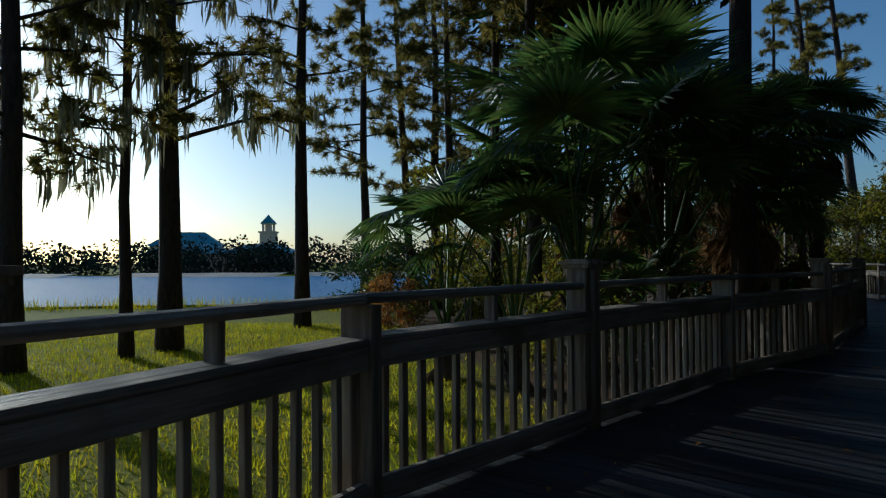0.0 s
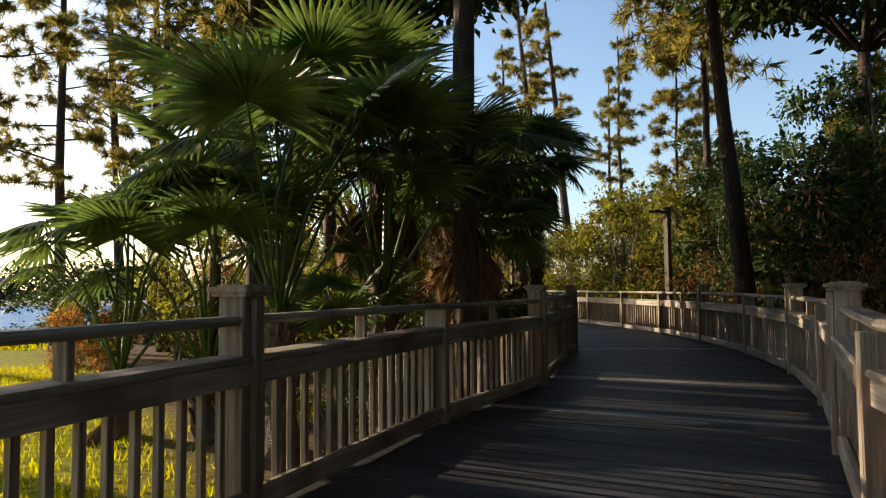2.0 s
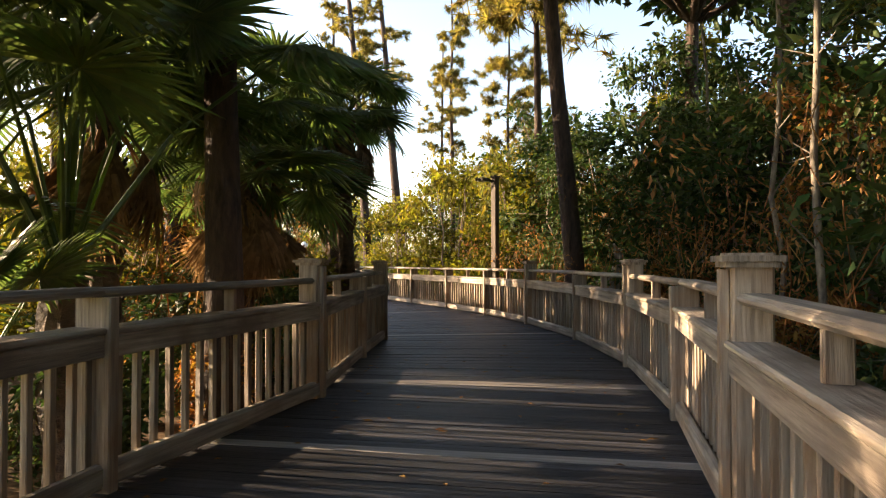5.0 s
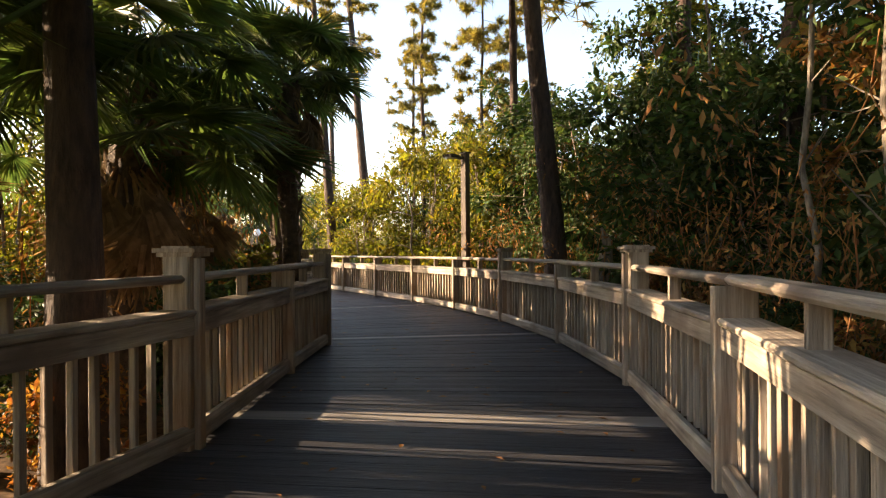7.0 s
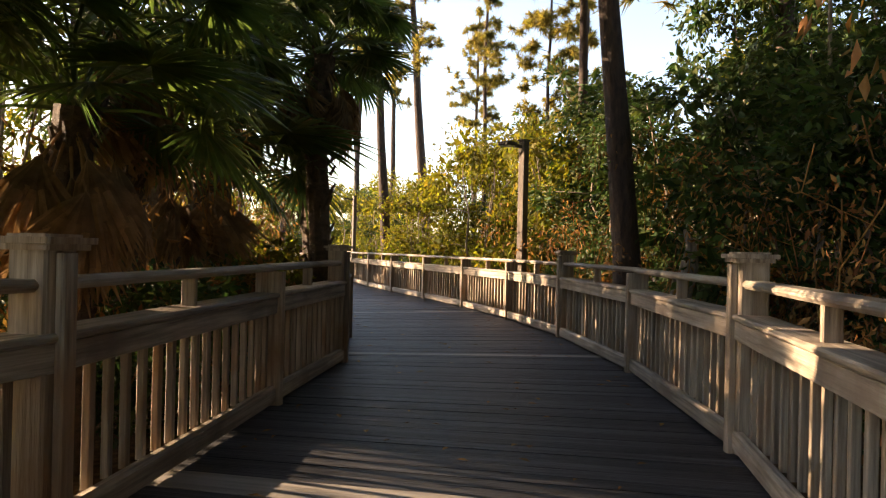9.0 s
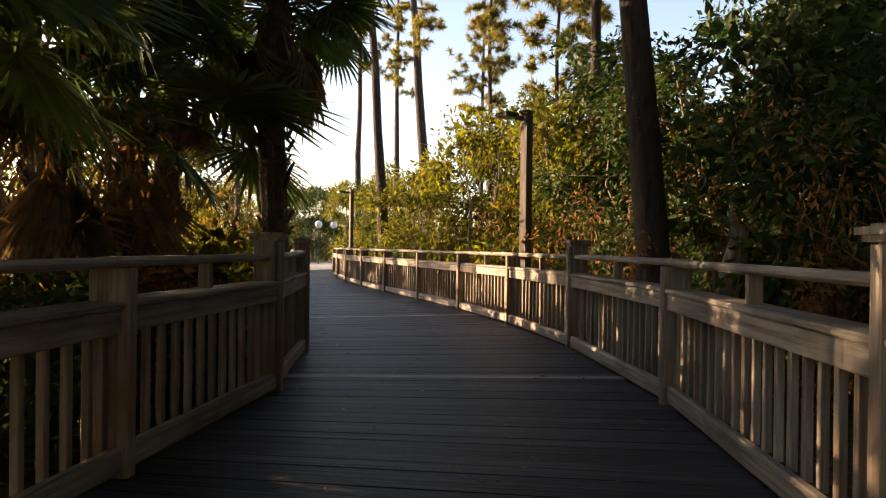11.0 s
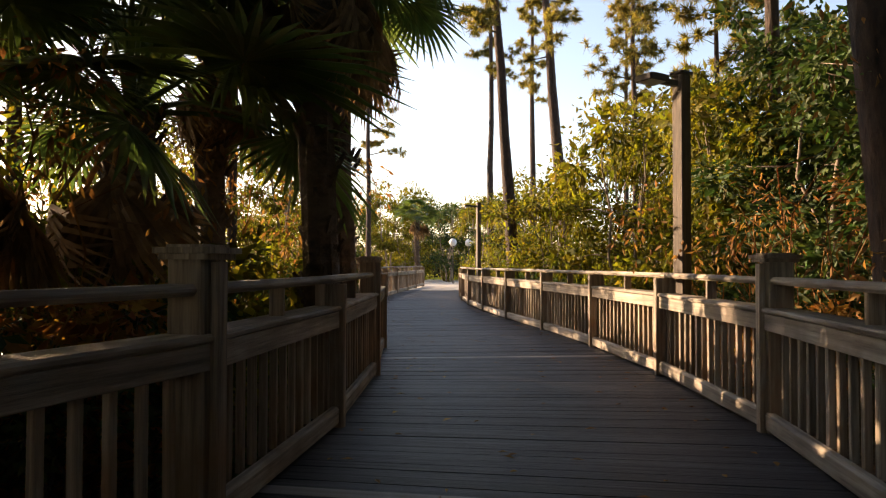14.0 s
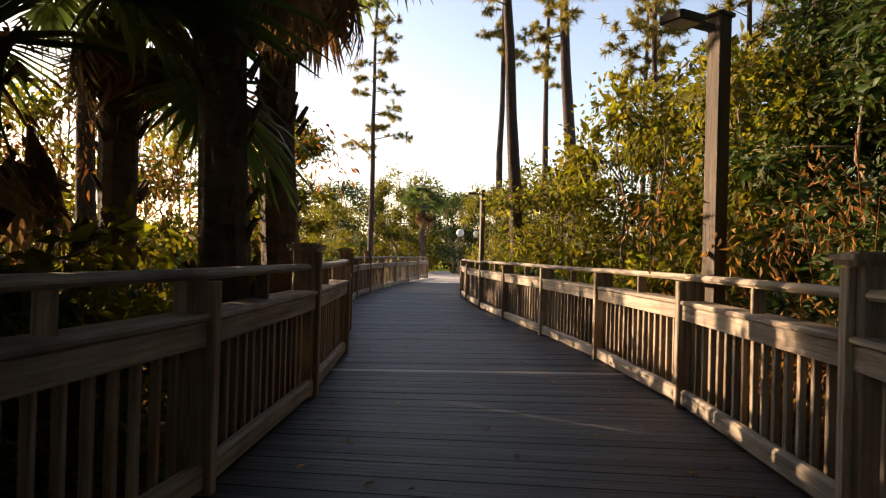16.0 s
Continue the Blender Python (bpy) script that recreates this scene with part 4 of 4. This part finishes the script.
for x, y, h, lx, s in ((9.8, 7.4, 7.0, 0.2, 1), (11.6, 9.2, 6.5, 0.2, 3), (13.6, 12.3, 6.5, 0.3, 4), (10.8, 6.4, 6.5, -0.4, 5)):
    slim = empty("slim_tree", "slim pale bare trunk in the thicket", "tree", "bare trunks", at=(x, y, GZ))
    rr = random.Random(s)
    path = crooked(Vector((0, 0, -0.1)), Vector((lx, 0.2, h)), 0.08, 8, rr)
    mesh_ob("trunk", *tube(path, [0.05 * (1 - 0.08 * i) for i in range(8)], 7, 0.15, rr), M_PALE_BARK, slim, smooth=True)
    for k in range(2, 8):
        for _ in range(2):
            mesh_ob("branch", *tube([path[k], path[k] + Vector((rr.uniform(-0.5, 0.5), rr.uniform(-0.5, 0.5), rr.uniform(-0.2, 0.5)))], [0.011, 0.004], 4), M_PALE_BARK, slim)

# dry vines that hang and tangle over the shrubs
def vine_tangle(at, spread, height, count, seed):
    r = random.Random(seed)
    vine = empty("vine_tangle", "tangle of dry orange-brown hanging vines", "vine", "dry vines", at=at)
    pieces = []
    for _ in range(count):
        a = Vector((r.uniform(-1, 1) * spread * 1.5, r.uniform(-1, 1) * spread, r.uniform(0.4, 1.0) * height))
        b = a + Vector((r.uniform(-0.5, 0.5), r.uniform(-0.4, 0.4), -r.uniform(0.4, 1.5)))
        c = a.lerp(b, 0.5) + Vector((r.uniform(-0.3, 0.3), r.uniform(-0.3, 0.3), r.uniform(-0.1, 0.3)))
        pieces.append(tube([a, c, b], [0.008, 0.008, 0.004], 3))
    tagged(mesh_ob("stem", *joined(*pieces), M_DRY, vine), kind="stuff")
    v, f = leaf_cloud([(Vector((r.gauss(0, spread), r.gauss(0, spread * 0.6), r.uniform(0.25, 1.0) * height)), 0.4) for _ in range(14)], 1100, 0.095, seed, 1.4, 1.2, 0.35)
    share("leaves", cloud_mesh("leaves", v, f, M_DRY), Matrix.Identity(4), vine)
    return vine


for k, (x, y, h) in enumerate(((8.3, 4.4, 3.2), (10.0, 7.0, 3.6), (11.4, 9.3, 3.0), (12.8, 12.4, 2.8), (13.3, 15.0, 3.6), (13.2, 17.6, 2.4), (5.4, 15.5, 3.2), (6.8, 19.6, 3.6), (4.6, 12.6, 2.4))):
    vine_tangle((x, y, GZ), 0.75, h, 34, 200 + k)

# lawn grass near the railing
g = np.random.default_rng(9)
n = 52000
gx, gy = g.uniform(-11, 2.2, n), g.uniform(1.5, 19, n) ** 1.0
keep = (gx + 0.33 * gy < 3.4 + g.normal(size=n) * 0.5) & (gx < -0.2 + np.interp(gy, [-1.2, 1, 2.95, 4.88, 7.2, 9.3, 20], [-0.9, -0.5, 0.15, 1.4, 3.0, 4.8, 9]))
gx, gy = gx[keep], gy[keep]
n = len(gx)
h = 0.05 + 0.07 * g.random(n)
an = g.uniform(0, 6.28, n)
base_z = np.array([GZ + 0.10 * noise.noise(Vector((x * 0.13, y * 0.13, 3))) for x, y in zip(gx, gy)]) - 0.02
w = 0.007 + 0.006 * g.random(n)
tip = np.stack([gx + g.normal(size=n) * 0.035, gy + g.normal(size=n) * 0.035, base_z + h + 0.02], 1)
v = np.stack([np.stack([gx - w * np.cos(an), gy - w * np.sin(an), base_z], 1), np.stack([gx + w * np.cos(an), gy + w * np.sin(an), base_z], 1), tip], 1).reshape(-1, 3)
grass = share("grass", cloud_mesh("grass", v, np.arange(3 * n).reshape(-1, 3), M_GRASS), Matrix.Identity(4))
tagged(grass, "short yellow-green lawn grass blades in sun", "grass", kind="stuff")

# fallen leaves and needles on the deck
v, f = [], []
lr = random.Random(31)
for _ in range(420):
    k = lr.randrange(3, 17)
    t = lr.random()
    a = Vector(LEFT[k][:2]).lerp(Vector(LEFT[k + 1][:2]), t)
    b = Vector(RIGHT[k][:2]).lerp(Vector(RIGHT[k + 1][:2]), t) if k + 1 < len(RIGHT) else a + Vector((3, 0))
    u = lr.random()
    u = 0.06 + 0.88 * (u ** 2.5 if lr.random() < 0.4 else 1 - (1 - u) ** 2.5 if lr.random() < 0.7 else u)
    p = a.lerp(b, u)
    ang, s = lr.uniform(0, 6.28), lr.uniform(0.02, 0.05)
    d, e = Vector((math.cos(ang), math.sin(ang), 0)) * s, Vector((-math.sin(ang), math.cos(ang), 0)) * s * 0.45
    o, q = Vector((p.x, p.y, 0.006)), len(v)
    v += [o - d, o + e + Vector((0, 0, 0.012)), o + d + Vector((0, 0, 0.006)), o - e + Vector((0, 0, 0.010))]
    f += [(q, q + 1, q + 2), (q, q + 2, q + 3)]
tagged(mesh_ob("fallen_leaves", v, f, M_DRY), "dry brown leaves scattered on the deck", "leaves", kind="stuff")


# across the lake: bank of trees, low buildings and a tower
def far_house(at, w, d, h, roof, wall, label, bays, turn=0.0):
    house = empty("building", label, "building", "lakeside buildings", at=at)
    house.rotation_euler.z = turn
    mesh_ob("wall", *block(-w / 2, w / 2, -d / 2, d / 2, 0, h, 0.05), wall, house)
    o = 0.8
    rv = [(-w / 2 - o, -d / 2 - o, h), (w / 2 + o, -d / 2 - o, h), (w / 2 + o, d / 2 + o, h), (-w / 2 - o, d / 2 + o, h), (-w / 2 + d * 0.4, 0, h + roof), (w / 2 - d * 0.4, 0, h + roof)]
    mesh_ob("roof", rv, [(0, 1, 5, 4), (1, 2, 5), (2, 3, 4, 5), (3, 0, 4), (3, 2, 1, 0)], M_TEAL, house, "teal metal hipped roof")
    for r in range(max(1, int(h / 3.2))):
        for k in range(bays):
            x = -w / 2 + w * (k + 0.5) / bays
            z = 0.9 + 3.2 * r
            win = mesh_ob("window", *block(x - 0.7, x + 0.7, -d / 2 - 0.12, -d / 2 - 0.004, z, z + 1.5, 0.02), M_CREAM, house)
            mesh_ob("pane", *block(x - 0.58, x + 0.58, -d / 2 - 0.15, -d / 2 - 0.125, z + 0.12, z + 1.38, 0.01), M_GLASS, win)
    return house


far_house((-64, 125, GZ), 15, 9, 3.6, 2.0, M_STUCCO, "low peach lakeside building with teal roof", 6, 0.25)
far_house((-46, 116, GZ), 12, 8, 3.4, 1.8, M_STUCCO, "small peach lakeside pavilion with teal roof", 4, 0.1)
far_house((-99, 190, GZ), 19, 12, 6.8, 4.2, M_CREAM, "cream building with a broad teal roof", 6, 0.3)
tower = empty("tower", "cream tower with a teal spire across the lake", "tower", at=(-96.8, 247, GZ))
mesh_ob("shaft", *joined(block(-2.6, 2.6, -2.6, 2.6, 0, 13.0, 0.2), block(-3.0, 3.0, -3.0, 3.0, 13.0, 13.6, 0.2)), M_CREAM, tower)
mesh_ob("belfry", *joined(*[block(x - 0.35, x + 0.35, y - 0.35, y + 0.35, 13.6, 16.2) for x in (-1.5, 1.5) for y in (-1.5, 1.5)], block(-0.8, 0.8, -0.8, 0.8, 13.6, 16.2), block(-2.2, 2.2, -2.2, 2.2, 16.2, 16.6)), M_CREAM, tower)
mesh_ob("spire", [(-2.4, -2.4, 16.6), (2.4, -2.4, 16.6), (2.4, 2.4, 16.6), (-2.4, 2.4, 16.6), (0, 0, 20.0)], [(0, 1, 4), (1, 2, 4), (2, 3, 4), (3, 0, 4), (3, 2, 1, 0)], M_TEAL, tower)

fr = np.random.default_rng(4)
balls = []
for k in range(230):
    x = -150 + 190 * (k + fr.random()) / 230
    y = 100 + 9 * fr.random()
    hgt = 3.6 + 2.8 * fr.random() ** 1.4
    for j in range(4):
        balls.append((Vector((x + fr.normal() * 0.8, y + fr.normal(), GZ + hgt * (0.12 + 0.24 * j))), 1.0 + 0.6 * fr.random()))
v, f = leaf_cloud(balls, 36000, 0.5, 41, 0.8, 0.2, 0.8)
tagged(share("far_trees", cloud_mesh("far_trees", v, f, M_FAR), Matrix.Identity(4)), "distant dark green bank of trees across the lake", "trees", kind="stuff")
for x0, x1, y0 in ((-52, -30, 80), (-28, -12, 83), (-75, -58, 78)):
    n = 14
    sv = [(x0 + (x1 - x0) * i / n, y0 + 0.6 * math.sin(i * 1.3), GZ + 0.12) for i in range(n + 1)] + [(x0 + (x1 - x0) * i / n, y0 + 4.5 + 0.9 * math.sin(i * 0.9), GZ + 0.55) for i in range(n + 1)]
    tagged(mesh_ob("sand_bank", sv, [(i, i + 1, n + 2 + i, n + 1 + i) for i in range(n)], M_SAND, smooth=True), "pale sandy bank on the far shore", "shore", "sand banks", kind="structure")
# reeds and tufts along the near shore
v, f = [], []
for _ in range(2600):
    k = lr.randrange(0, 22)
    x, y = near[k]
    x, y = x + lr.uniform(-1.6, 1.6), y + lr.gauss(-0.5, 0.5)
    hgt = lr.uniform(0.15, 0.6)
    q = len(v)
    v += [(x - 0.02, y, GZ - 0.02), (x + 0.02, y, GZ - 0.02), (x + lr.gauss(0, 0.12), y + lr.gauss(0, 0.12), GZ + hgt)]
    f.append((q, q + 1, q + 2))
tagged(mesh_ob("reeds", v, f, M_GRASS), "tufts of yellow-green reeds along the shore", "reeds", kind="stuff")
